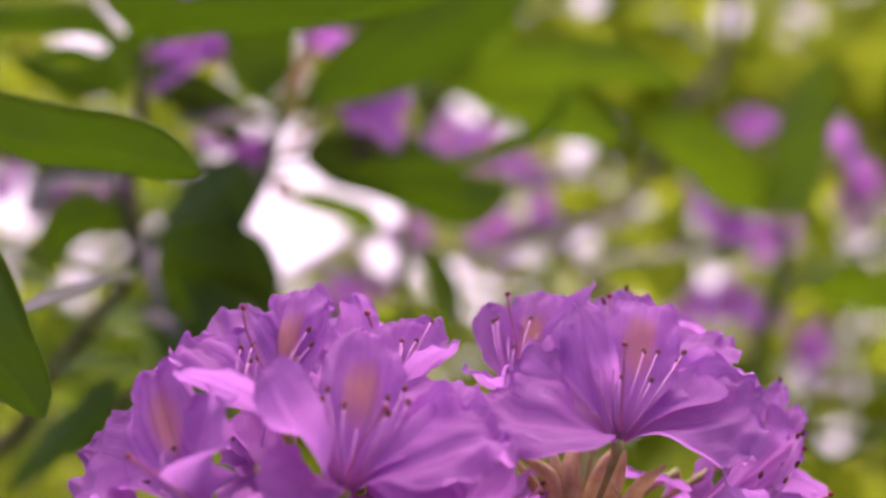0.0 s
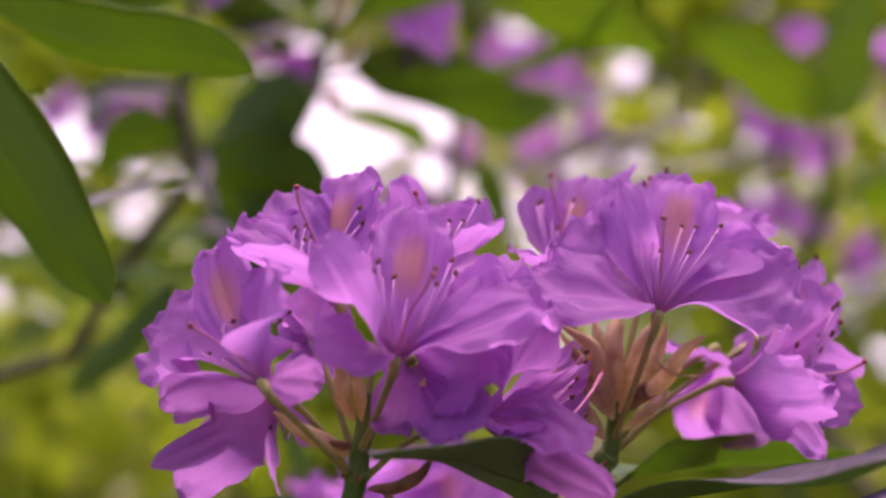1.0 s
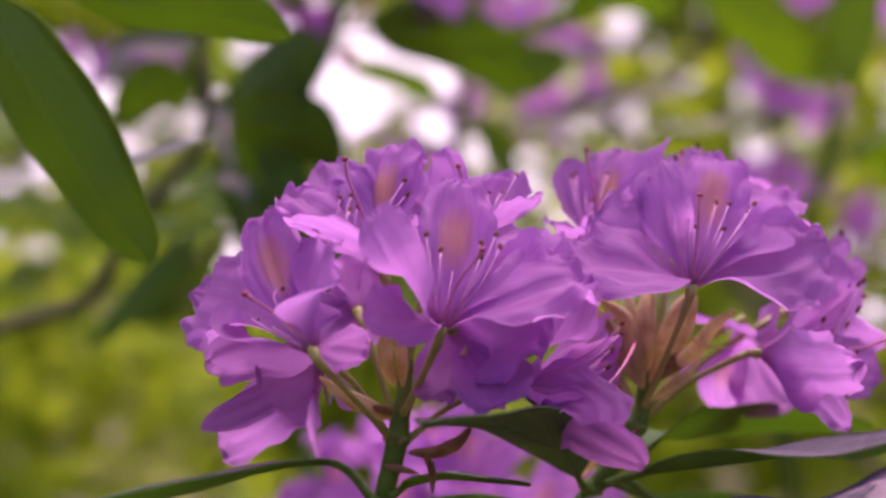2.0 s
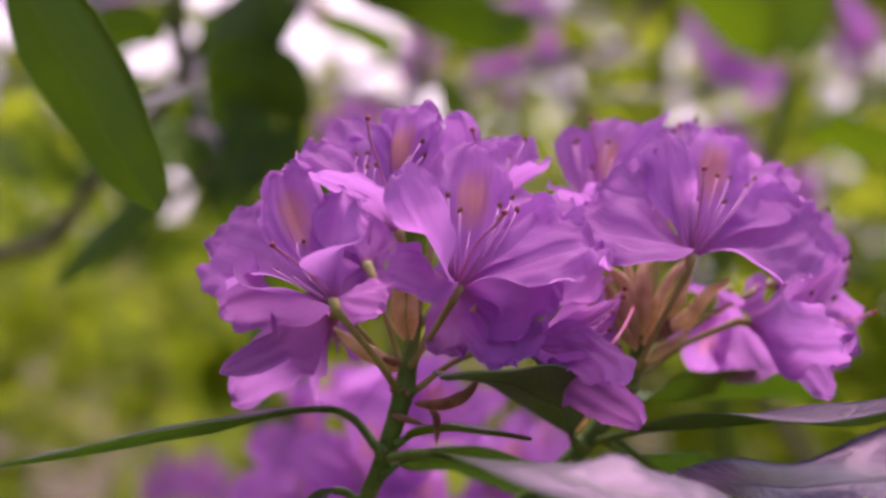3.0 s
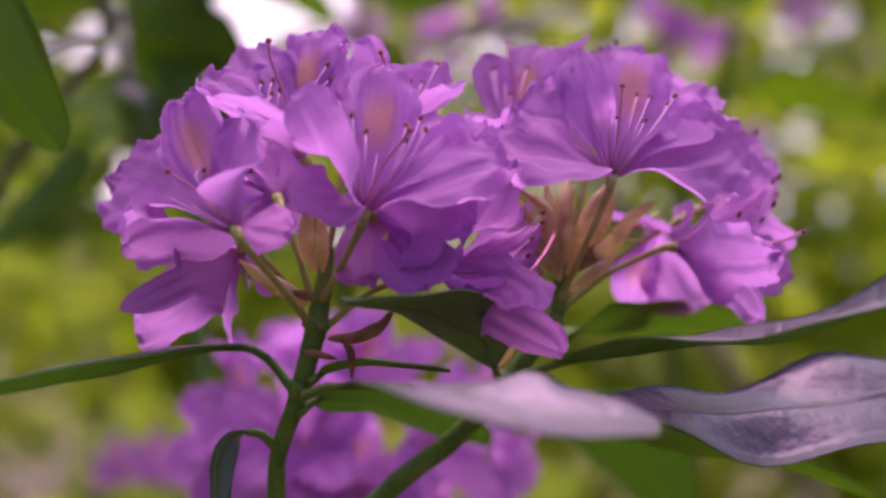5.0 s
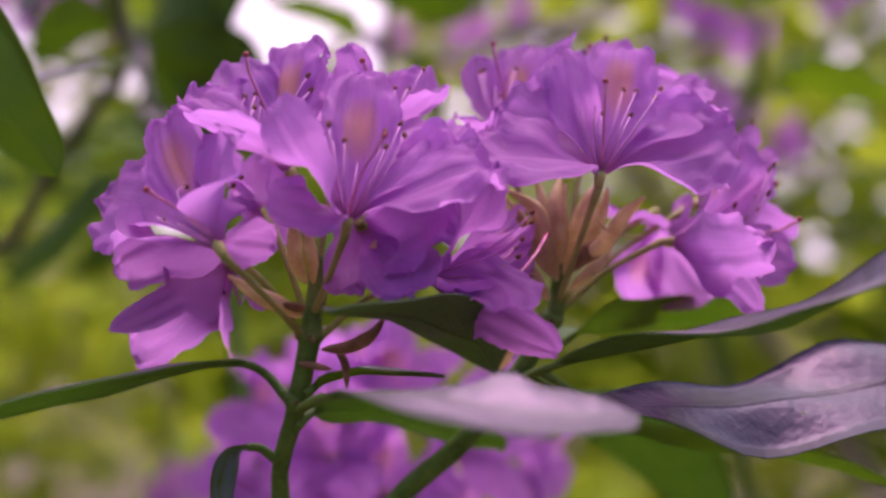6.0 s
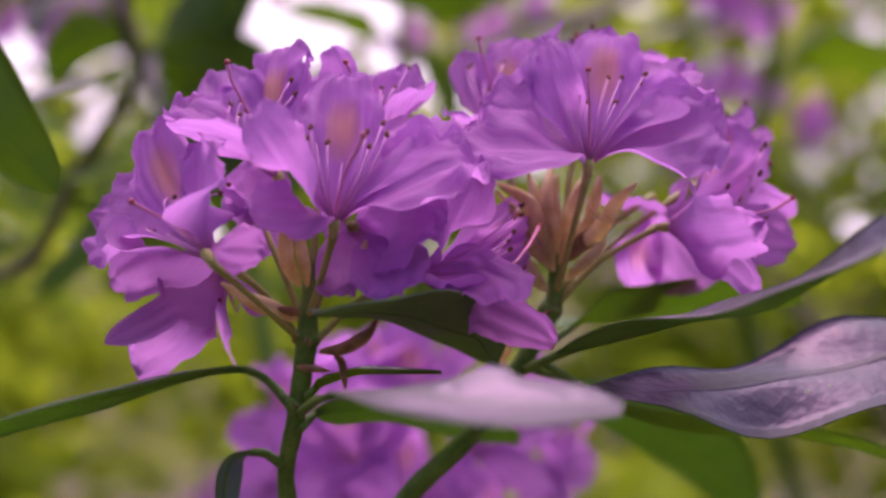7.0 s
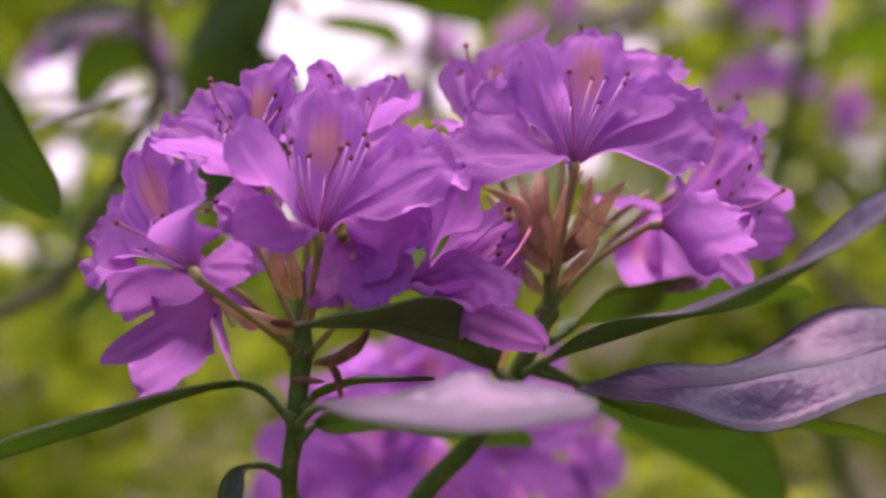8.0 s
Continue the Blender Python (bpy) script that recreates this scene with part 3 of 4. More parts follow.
flower(branch_a, (-0.0141, 0.4020, 1.4232), [((-0.0135, 0.4240, 1.4409), 0.0080), ((-0.0236, 0.4020, 1.4457), (-0.0278, 0.4020, 1.4386), (-0.0190, 0.3960, 1.4389)), ((-0.0258, 0.3850, 1.4286), 0.0080), ((-0.0001, 0.3980, 1.4359), 0.0080), ((-0.0072, 0.4140, 1.4425), 0.0080)], 15, (-0.0284, 0.3889, 1.3930), style=(-0.0196, 0.3920, 1.4413), ruffle=0.16)
flower(branch_a, (-0.0466, 0.3840, 1.3958), [((-0.0570, 0.4080, 1.3929), 0.0060), ((-0.0686, 0.3660, 1.3820), 0.0036), ((-0.0690, 0.3960, 1.3738), (-0.0680, 0.3920, 1.3836), (-0.0578, 0.4060, 1.3747)), ((-0.0496, 0.4300, 1.3712), 0.0032), ((-0.0397, 0.4000, 1.3885), 0.0060)], 16, (-0.0310, 0.3874, 1.3808), ruffle=0.1)
flower(branch_a, (-0.0402, 0.3980, 1.4077), [((-0.0471, 0.4200, 1.4181), 0.0080), ((-0.0424, 0.4100, 1.4208), 0.0080), ((-0.0481, 0.4150, 1.4091), 0.0080), ((-0.0402, 0.4080, 1.3981), 0.0095), ((-0.0368, 0.4200, 1.4150), 0.0070)], 17, (-0.0303, 0.3874, 1.3851), stamens=0)
flower(branch_a, (-0.0190, 0.3920, 1.4051), [((-0.0034, 0.3880, 1.4116), 0.0110), ((0.0013, 0.3600, 1.4056), (-0.0071, 0.3740, 1.4117), (-0.0034, 0.3520, 1.3969)), ((-0.0071, 0.3520, 1.3914), (0.0003, 0.3540, 1.3965), (-0.0155, 0.3580, 1.3933)), ((-0.0188, 0.3660, 1.3911), (-0.0126, 0.3620, 1.3933), (-0.0227, 0.3760, 1.3967)), ((-0.0237, 0.3860, 1.4014), 0.0085)], 18, (-0.0278, 0.3874, 1.3857), stamens=0, ruffle=0.13, lean=(0, -0.5, 0))
flower(branch_a, (-0.0251, 0.4020, 1.4234), [((-0.0267, 0.4250, 1.4434), 0.0080), ((-0.0328, 0.4200, 1.4370), 0.0080), ((-0.0303, 0.4120, 1.4247), 0.0080), ((-0.0186, 0.4100, 1.4257), 0.0070), ((-0.0152, 0.4250, 1.4378), 0.0080)], 19, (-0.0284, 0.3882, 1.3906), stamens=0)
leaf(branch_a, [(-0.0332, 0.3882, 1.3666), (-0.0390, 0.3934, 1.3722), (-0.0451, 0.3904, 1.3747), (-0.0613, 0.3751, 1.3731), (-0.0791, 0.3583, 1.3695), (-0.0965, 0.3430, 1.3653), (-0.1105, 0.3293, 1.3619)], 0.0090, (-0.19, 0.30, 0.93), 3, mats=[LEAF, LEAF_BELOW], fold=0.12, wave=0.03, petiole=0.3, droop=0.25)
leaf(branch_a, [(-0.0322, 0.3889, 1.3609), (-0.0270, 0.3950, 1.3648), (-0.0120, 0.4200, 1.3612), (0.0050, 0.4600, 1.3525), (0.0196, 0.4980, 1.3440)], 0.0105, (0.1, 0.78, 0.6), 4, mats=[LEAF, LEAF_BELOW], fold=0.15, petiole=0.15)
leaf(branch_a, [(-0.0312, 0.3874, 1.3650), (-0.0245, 0.3600, 1.3705), (-0.0150, 0.3220, 1.3745), (-0.0020, 0.2960, 1.3765), (0.0135, 0.2900, 1.3752), (0.0310, 0.2975, 1.3738)], 0.0125, (0.0, 0.12, 1.0), 5, fold=0.03, petiole=0.2, wave=0.04, widest=0.70, normal_end=(-0.04, -0.36, 0.93), mats=[LEAF_SHINY, LEAF_BELOW])
leaf(branch_a, [(-0.0300, 0.3859, 1.3685), (-0.0259, 0.3844, 1.3720), (-0.0173, 0.3813, 1.3741), (0.0000, 0.3768, 1.3738)], 0.0022, (0.0, -0.05, 1.0), 6, fold=0.3, petiole=0.1)
leaf(branch_a, [(-0.0362, 0.3950, 1.3526), (-0.0406, 0.3919, 1.3558), (-0.0455, 0.3873, 1.3546), (-0.0473, 0.3843, 1.3470), (-0.0461, 0.3798, 1.3319)], 0.0030, (0.3, -0.9, 0.2), 7, petiole=0.35)
bud_scale(branch_a, [(-0.0309, 0.3844, 1.3851), (-0.0350, 0.3797, 1.3875), (-0.0407, 0.3767, 1.3902), (-0.0461, 0.3752, 1.3937)], 0.0021, 0)
bud_scale(branch_a, [(-0.0301, 0.3835, 1.3922), (-0.0321, 0.3797, 1.3969), (-0.0326, 0.3782, 1.4029), (-0.0332, 0.3767, 1.4072)], 0.0019, 1)
bud_scale(branch_a, [(-0.0286, 0.3844, 1.3922), (-0.0288, 0.3805, 1.3969), (-0.0295, 0.3790, 1.4017), (-0.0297, 0.3797, 1.4053)], 0.0016, 2)
bud_scale(branch_a, [(-0.0254, 0.3844, 1.3911), (-0.0197, 0.3798, 1.3937), (-0.0164, 0.3775, 1.3978), (-0.0154, 0.3783, 1.4019)], 0.0020, 3)
bud_scale(branch_a, [(-0.0264, 0.3836, 1.3781), (-0.0206, 0.3775, 1.3791), (-0.0158, 0.3752, 1.3817), (-0.0129, 0.3768, 1.3857)], 0.0017, 4, SCALE_DARK)
bud_scale(branch_a, [(-0.0303, 0.3836, 1.3867), (-0.0324, 0.3805, 1.3872), (-0.0350, 0.3790, 1.3879)], 0.0012, 5, SCALE_DARK)
bud_scale(branch_a, [(-0.0231, 0.3828, 1.3784), (-0.0212, 0.3798, 1.3754), (-0.0207, 0.3806, 1.3699)], 0.0011, 6, SCALE_DARK)
bud_scale(branch_a, [(-0.0315, 0.3844, 1.3750), (-0.0283, 0.3828, 1.3746), (-0.0240, 0.3806, 1.3741)], 0.0010, 7, SCALE_DARK)
node_scar(branch_a, (-0.0318, 0.3886, 1.3665), (0.2, -0.3, 1.0), 0.0026, 1)
node_scar(branch_a, NODE_A, (0.1, -0.1, 1.0), 0.0027, 2)


# ---------- the branch with the second truss ----------
branch_b = branch_at((0.16, 0.97, 0.0), "rhododendron branch with a second mauve flower truss and long leaves")
NODE_B = (0.0255, 0.4157, 1.3846)
stem(branch_b, [(0.16, 0.97, 0.0), (0.0, 0.78, 0.7), (-0.075, 0.53, 1.22), (-0.0097, 0.4271, 1.3395), (0.0042, 0.4210, 1.3535), (0.0152, 0.4164, 1.3676), NODE_B, (0.0270, 0.4150, 1.3952), (0.0291, 0.4135, 1.4043)], [0.014, 0.009, 0.004, 0.0026, 0.0025, 0.0023, 0.0023, 0.0016, 0.0011], SHOOT, 60)
flower(branch_b, (0.0330, 0.3880, 1.4177), [((0.0403, 0.4120, 1.4498), (0.0314, 0.4040, 1.4424), (0.0478, 0.4060, 1.4437)), ((0.0239, 0.3960, 1.4458), (0.0181, 0.3900, 1.4384), (0.0293, 0.3850, 1.4379)), ((0.0075, 0.3880, 1.4287), (0.0136, 0.3940, 1.4366), (0.0191, 0.3640, 1.4129)), ((0.0639, 0.4020, 1.4306), (0.0559, 0.4060, 1.4337), (0.0453, 0.3860, 1.4128)), ((0.0595, 0.4240, 1.4422), (0.0511, 0.4240, 1.4414), (0.0531, 0.4060, 1.4324))], 21, (0.0268, 0.4150, 1.3885), style=(0.0332, 0.3840, 1.4375), lean=(0, -0.7, 0.1))
flower(branch_b, (0.0533, 0.4140, 1.4032), [((0.0694, 0.4280, 1.4309), (0.0611, 0.4180, 1.4259), (0.0779, 0.4320, 1.4266)), ((0.0688, 0.3770, 1.4039), (0.0571, 0.3840, 1.4094), (0.0653, 0.3880, 1.3945)), ((0.0876, 0.4380, 1.3988), 0.0075), ((0.0711, 0.4000, 1.3874), (0.0627, 0.4040, 1.3917), (0.0690, 0.3960, 1.3955)), ((0.0812, 0.4320, 1.4220), 0.0085)], 22, (0.0275, 0.4157, 1.3865), style=(0.0800, 0.4020, 1.4091), lean=(0.8, -0.15, -0.2), reach=1.2)
flower(branch_b, (0.0150, 0.4250, 1.4237), [((0.0199, 0.4450, 1.4515), 0.0085), ((0.0071, 0.4360, 1.4473), (0.0025, 0.4320, 1.4415), (0.0134, 0.4360, 1.4443)), ((0.0039, 0.4120, 1.4301), 0.0090), ((0.0206, 0.4120, 1.4337), 0.0085), ((0.0301, 0.4300, 1.4536), 0.0055)], 23, (0.0270, 0.4157, 1.3925), style=(0.0104, 0.4200, 1.4489))
flower(branch_b, (0.0528, 0.4400, 1.4084), [((0.0520, 0.4620, 1.3855), (0.0431, 0.4560, 1.3944), (0.0541, 0.4500, 1.3956)), ((0.0696, 0.4560, 1.3889), (0.0536, 0.4500, 1.3949), (0.0769, 0.4560, 1.3968)), ((0.0378, 0.4580, 1.3965), 0.0060), ((0.0427, 0.4280, 1.4114), 0.0095), ((0.0613, 0.4360, 1.4131), 0.0100)], 24, (0.0277, 0.4195, 1.3878), stamens=0, ruffle=0.1, lean=(0, -0.3, 0.3))
flower(branch_b, (0.0346, 0.4280, 1.4326), [((0.0375, 0.4500, 1.4530), 0.0080), ((0.0235, 0.4450, 1.4475), 0.0085), ((0.0261, 0.4300, 1.4298), 0.0085), ((0.0454, 0.4300, 1.4331), 0.0080), ((0.0590, 0.4500, 1.4435), 0.0080)], 25, (0.0271, 0.4173, 1.3925))
flower(branch_b, (0.0635, 0.4400, 1.4133), [((0.0782, 0.4550, 1.4330), 0.0080), ((0.0823, 0.4500, 1.4276), 0.0080), ((0.0881, 0.4450, 1.4055), 0.0065), ((0.0710, 0.4600, 1.4268), 0.0080), ((0.0758, 0.4400, 1.4066), 0.0070)], 26, (0.0278, 0.4211, 1.3865), style=(0.0801, 0.4300, 1.4181))
leaf(branch_b, [(0.0145, 0.4149, 1.3693), (0.0114, 0.4081, 1.3735), (0.0073, 0.3967, 1.3798), (-0.0045, 0.3662, 1.3862), (-0.0151, 0.3471, 1.3886), (-0.0233, 0.3342, 1.3886)], 0.0108, (-0.15, 0.42, 0.85), 8, mats=[LEAF, LEAF_DULL], fold=0.2, petiole=0.12, wave=0.06, normal_end=(-0.15, 0.05, 0.95))
leaf(branch_b, [(0.0185, 0.4150, 1.3709), (0.0290, 0.4010, 1.3765), (0.0510, 0.3720, 1.3832), (0.0650, 0.3420, 1.3885), (0.0790, 0.3190, 1.3985), (0.0930, 0.3040, 1.4100)], 0.0102, (-0.22, 0.34, 0.92), 9, mats=[LEAF_SATIN, LEAF_BELOW], fold=0.22, petiole=0.12, wave=0.10, normal_end=(-0.42, -0.36, 0.84))
leaf(branch_b, [(0.0255, 0.4195, 1.3778), (0.0354, 0.4347, 1.3815), (0.0580, 0.4613, 1.3826), (0.1022, 0.5068, 1.3813)], 0.0135, (0.1, 0.62, 0.72), 31, mats=[LEAF_BELOW, LEAF_UNDER])
leaf(branch_b, [(0.0207, 0.4195, 1.3713), (0.0446, 0.4838, 1.3572), (0.0777, 0.5746, 1.3323), (0.1079, 0.6401, 1.2977)], 0.018, (0.1, 0.75, 0.65), 32, mats=[LEAF, LEAF_BELOW])
leaf(branch_b, [(0.0233, 0.4195, 1.3726), (0.0492, 0.4273, 1.3577), (0.0845, 0.4350, 1.3520), (0.1139, 0.4428, 1.3442)], 0.008, (0.1, 0.15, 0.95), 33)
bud_scale(branch_b, [(0.0268, 0.4119, 1.3975), (0.0229, 0.4058, 1.4031), (0.0207, 0.4043, 1.4096), (0.0133, 0.3997, 1.4141)], 0.0024, 0)
bud_scale(branch_b, [(0.0261, 0.4127, 1.3978), (0.0240, 0.4096, 1.4037), (0.0225, 0.4088, 1.4103), (0.0208, 0.4103, 1.4169)], 0.0021, 1)
bud_scale(branch_b, [(0.0269, 0.4112, 1.3978), (0.0265, 0.4073, 1.4036), (0.0261, 0.4073, 1.4095), (0.0273, 0.4088, 1.4160)], 0.0024, 2)
bud_scale(branch_b, [(0.0294, 0.4112, 1.3985), (0.0361, 0.4051, 1.4022), (0.0395, 0.4028, 1.4080), (0.0446, 0.3998, 1.4133)], 0.0023, 3)
bud_scale(branch_b, [(0.0291, 0.4150, 1.3990), (0.0346, 0.4150, 1.4049), (0.0367, 0.4150, 1.4108), (0.0377, 0.4150, 1.4158)], 0.0020, 4)
bud_scale(branch_b, [(0.0334, 0.4051, 1.4103), (0.0353, 0.4028, 1.4066), (0.0388, 0.4021, 1.4045), (0.0450, 0.4029, 1.4045)], 0.0004, 5)
bud_scale(branch_b, [(0.0288, 0.4127, 1.3912), (0.0325, 0.4074, 1.3951), (0.0353, 0.4059, 1.3976), (0.0380, 0.4059, 1.4008)], 0.0016, 6)
bud_scale(branch_b, [(0.0245, 0.4127, 1.3892), (0.0218, 0.4081, 1.3927), (0.0205, 0.4065, 1.3966)], 0.0018, 7)
bud_scale(branch_b, [(0.0131, 0.4119, 1.3726), (0.0138, 0.4088, 1.3754), (0.0162, 0.4073, 1.3778)], 0.0024, 8)
bud_scale(branch_b, [(0.0262, 0.4130, 1.3936), (0.0245, 0.4080, 1.4022), (0.0247, 0.4060, 1.4108), (0.0262, 0.4100, 1.4180)], 0.0024, 9)
bud_scale(branch_b, [(0.0277, 0.4120, 1.3951), (0.0298, 0.4080, 1.4047), (0.0317, 0.4070, 1.4115), (0.0358, 0.4110, 1.4172)], 0.0019, 10)
bud_scale(branch_b, [(0.0288, 0.4110, 1.3959), (0.0329, 0.4080, 1.4001), (0.0358, 0.4080, 1.4025), (0.0389, 0.4100, 1.4055)], 0.0024, 11, SCALE_DARK)
bud_scale(branch_b, [(0.0256, 0.4110, 1.3943), (0.0210, 0.4080, 1.3999), (0.0180, 0.4070, 1.4068), (0.0131, 0.4040, 1.4126)], 0.0018, 12)
node_scar(branch_b, (0.0160, 0.4164, 1.3690), (0.55, 0.0, 1.0), 0.0027, 3)
node_scar(branch_b, NODE_B, (0.3, 0.0, 1.0), 0.0026, 4)


# ---------- the truss behind and below ----------
branch_c = branch_at((-0.05, 1.02, 0.0), "rhododendron branch with a mauve truss half hidden behind the others")
NODE_C = (-0.0228, 0.6493, 1.2999)
stem(branch_c, [(-0.05, 1.02, 0.0), (-0.04, 0.85, 0.7), (-0.02, 0.58, 1.2), NODE_C, (-0.0203, 0.6393, 1.3180)], [0.013, 0.008, 0.004, 0.0022, 0.0014], SHOOT, 40)
for k, (b, ax, up) in enumerate((
        ((-0.0143, 0.6243, 1.3423), (0.10, -0.55, 0.85), (0, 0.8, 0.5)),
        ((-0.0327, 0.6042, 1.3275), (-0.15, -0.85, 0.45), (0, 0.4, 0.9)),
        ((-0.0499, 0.6241, 1.3320), (-0.75, -0.45, 0.40), (0, 0.3, 0.9)),
        ((0.0061, 0.6095, 1.3306), (0.55, -0.75, 0.30), (0, 0.4, 0.9)),
        ((0.0182, 0.6395, 1.3335), (0.85, -0.25, 0.35), (0, 0.3, 0.9)),
        ((-0.0419, 0.6492, 1.3442), (-0.35, 0.05, 0.92), (0, 0.9, 0.3)),
        ((-0.0144, 0.6044, 1.3163), (0.05, -0.95, 0.05), (0, 0.2, 0.9)),
        ((-0.0280, 0.6420, 1.3470), (-0.10, -0.20, 0.95), (0, 0.9, 0.3)),
        ((0.0290, 0.6480, 1.3180), (0.90, -0.10, -0.10), (0, 0.3, 0.9)),
        ((-0.0560, 0.6420, 1.3140), (-0.85, -0.30, 0.0), (0, 0.3, 0.9)),
        ((-0.0380, 0.6180, 1.3090), (-0.45, -0.80, -0.15), (0, 0.2, 0.9)),
        ((0.0010, 0.6200, 1.3060), (0.35, -0.85, -0.30), (0, 0.2, 0.9)))):
    copied_flower(branch_c, b, ax, up, k % 4, 1.0, NODE_C)

# ---------- the leaf that reaches in from a neighbouring branch ----------
branch_d = branch_at((0.62, 0.95, 0.0), "rhododendron branch with a long glossy leaf bending towards the trusses")
stem(branch_d, [(0.62, 0.95, 0.0), (0.55, 0.80, 0.7), (0.30, 0.58, 1.25), (0.1650, 0.4710, 1.3700), (0.1952, 0.4848, 1.3980)], [0.013, 0.008, 0.004, 0.0022, 0.0016], SHOOT, 40)
leaf(branch_d, [(0.1640, 0.4700, 1.3715), (0.1360, 0.4400, 1.3768), (0.1060, 0.4170, 1.3735), (0.0800, 0.4020, 1.3692), (0.0550, 0.3830, 1.3682), (0.0290, 0.3600, 1.3706)], 0.0155, (-0.10, -0.62, 0.78), 10, fold=-0.22, petiole=0.10, mats=[LEAF_CRINKLED, LEAF_BELOW], wave=0.22, widest=0.43, normal_end=(-0.05, -0.50, 0.85))
leaf(branch_d, [(0.1967, 0.4848, 1.3964), (0.2011, 0.4622, 1.4080), (0.2142, 0.4431, 1.4140), (0.2341, 0.4281, 1.4101)], 0.014, (0.0, -0.5, 0.85), 41)

# ---------- shoots behind, to the one side ----------
branch_e = branch_at((-0.16, 1.15, 0.0), "leafy rhododendron shoot with a mauve truss against the bright sky")
stem(branch_e, [(-0.16, 1.15, 0.0), (-0.05, 0.95, 0.8), (-0.1105, 0.9642, 1.4104), (-0.1253, 0.9099, 1.4518), (-0.1066, 0.8801, 1.4953), (-0.0910, 0.8764, 1.5312), (-0.0858, 0.8732, 1.5612), (-0.0779, 0.8704, 1.5887)], [0.012, 0.008, 0.0042, 0.0034, 0.0032, 0.0032, 0.0030, 0.0018], SHOOT, 50)
leaf(branch_e, [(-0.0867, 0.8755, 1.5391), (-0.0666, 0.8874, 1.5438), (-0.0311, 0.9125, 1.5399), (0.0069, 0.9384, 1.5297), (0.0325, 0.9496, 1.5404)], 0.0205, (0.1, 0.8, 0.5), 51, petiole=0.1)
leaf(branch_e, [(-0.0897, 0.8761, 1.5334), (-0.0619, 0.8630, 1.5357), (-0.0161, 0.8379, 1.5328), (0.0193, 0.8242, 1.5397), (0.0389, 0.8105, 1.5495), (0.0490, 0.7960, 1.5678)], 0.0093, (0, 0.10, 1.0), 52, fold=0.25, petiole=0.15)
leaf(branch_e, [(-0.0921, 0.8758, 1.5366), (-0.1004, 0.8764, 1.5313), (-0.1169, 0.8658, 1.5144), (-0.1340, 0.8553, 1.4962)], 0.0155, (0.3, 0.85, 0.4), 53)
leaf(branch_e, [(-0.0899, 0.8731, 1.5624), (-0.0952, 0.8720, 1.5741), (-0.1007, 0.8559, 1.6089), (-0.1056, 0.8394, 1.6477)], 0.0180, (0.1, 0.95, 0.35), 54)
leaf(branch_e, [(-0.0867, 0.8740, 1.5531), (-0.0655, 0.8474, 1.5660), (-0.0239, 0.8076, 1.5831), (0.0095, 0.7802, 1.6029), (0.0319, 0.7654, 1.6225)], 0.0205, (0.25, 0.75, 0.6), 55)
leaf(branch_e, [(-0.0882, 0.8737, 1.5562), (-0.1046, 0.8739, 1.5570), (-0.1370, 0.8744, 1.5541)], 0.0074, (0, -0.6, 0.8), 56)
leaf(branch_e, [(-0.0912, 0.8734, 1.5596), (-0.1118, 0.8856, 1.5646), (-0.1419, 0.8974, 1.5748), (-0.1643, 0.9089, 1.5870)], 0.0136, (0, 0.8, 0.6), 57)
leaf(branch_e, [(-0.0890, 0.8765, 1.5300), (-0.0829, 0.8641, 1.5274), (-0.0773, 0.8526, 1.5169)], 0.0050, (0.4, -0.9, 0.2), 58, mats=[SCALE_BROWN, SCALE_BROWN], label="small withered brown leaf")
NODE_E = (-0.0848, 0.8844, 1.5743)
for k, (b, t) in enumerate((((-0.1209, 0.9450, 1.5981), (-0.6, -0.2, 0.5)), ((-0.0783, 0.9441, 1.6033), (0.3, -0.1, 0.8)), ((-0.0588, 0.9224, 1.5694), (0.85, -0.25, -0.1)), ((-0.0981, 0.9486, 1.5611), (-0.6, 0.1, -0.6)), ((-0.1436, 0.9926, 1.6250), (-0.4, -0.3, 0.7)), ((-0.1204, 0.8955, 1.5912), (-0.75, -0.5, 0.3)), ((-0.0620, 0.8970, 1.5722), (0.8, -0.5, 0.25)), ((-0.0728, 0.9180, 1.6130), (0.2, -0.35, 0.9)))):
    copied_flower(branch_e, b, t, (0, 0.3, 1), k % 4, 1.18, NODE_E)
for k, (a, b, w) in enumerate((((-0.0847, 0.8606, 1.5619), (-0.0672, 0.8511, 1.5908), 0.0022), ((-0.0831, 0.8611, 1.5566), (-0.0624, 0.8528, 1.5752), 0.002), ((-0.0835, 0.8630, 1.5379), (-0.0654, 0.8545, 1.5579), 0.0028), ((-0.0825, 0.8600, 1.5673), (-0.0754, 0.8510, 1.5930), 0.0018))):
    bud_scale(branch_e, [a, (Vector(a) + Vector(b)) / 2 + Vector((0.001, -0.001, 0)), b], w, k)

leaf(branch_e, [(-0.1364, 0.9305, 1.5441), (-0.1395, 0.9429, 1.5217), (-0.1372, 0.9673, 1.4790), (-0.1296, 0.9914, 1.4376), (-0.1186, 1.0029, 1.4007)], 0.0186, (0.1, 0.92, 0.35), 59)

# leaves deeper in the shrub beside the gap
leaf(branch_e, [(-0.1080, 0.8600, 1.5198), (-0.1031, 0.8800, 1.5008), (-0.0929, 0.8900, 1.4833), (-0.0887, 0.9000, 1.4618)], 0.0125, (0.1, 0.95, 0.3), 160, mats=[LEAF, LEAF_BELOW])
leaf(branch_e, [(-0.1277, 0.8600, 1.5123), (-0.1219, 0.8800, 1.4878), (-0.1106, 0.8900, 1.4617), (-0.1058, 0.9000, 1.4315)], 0.0140, (-0.1, 0.95, 0.3), 161, mats=[LEAF, LEAF_BELOW])
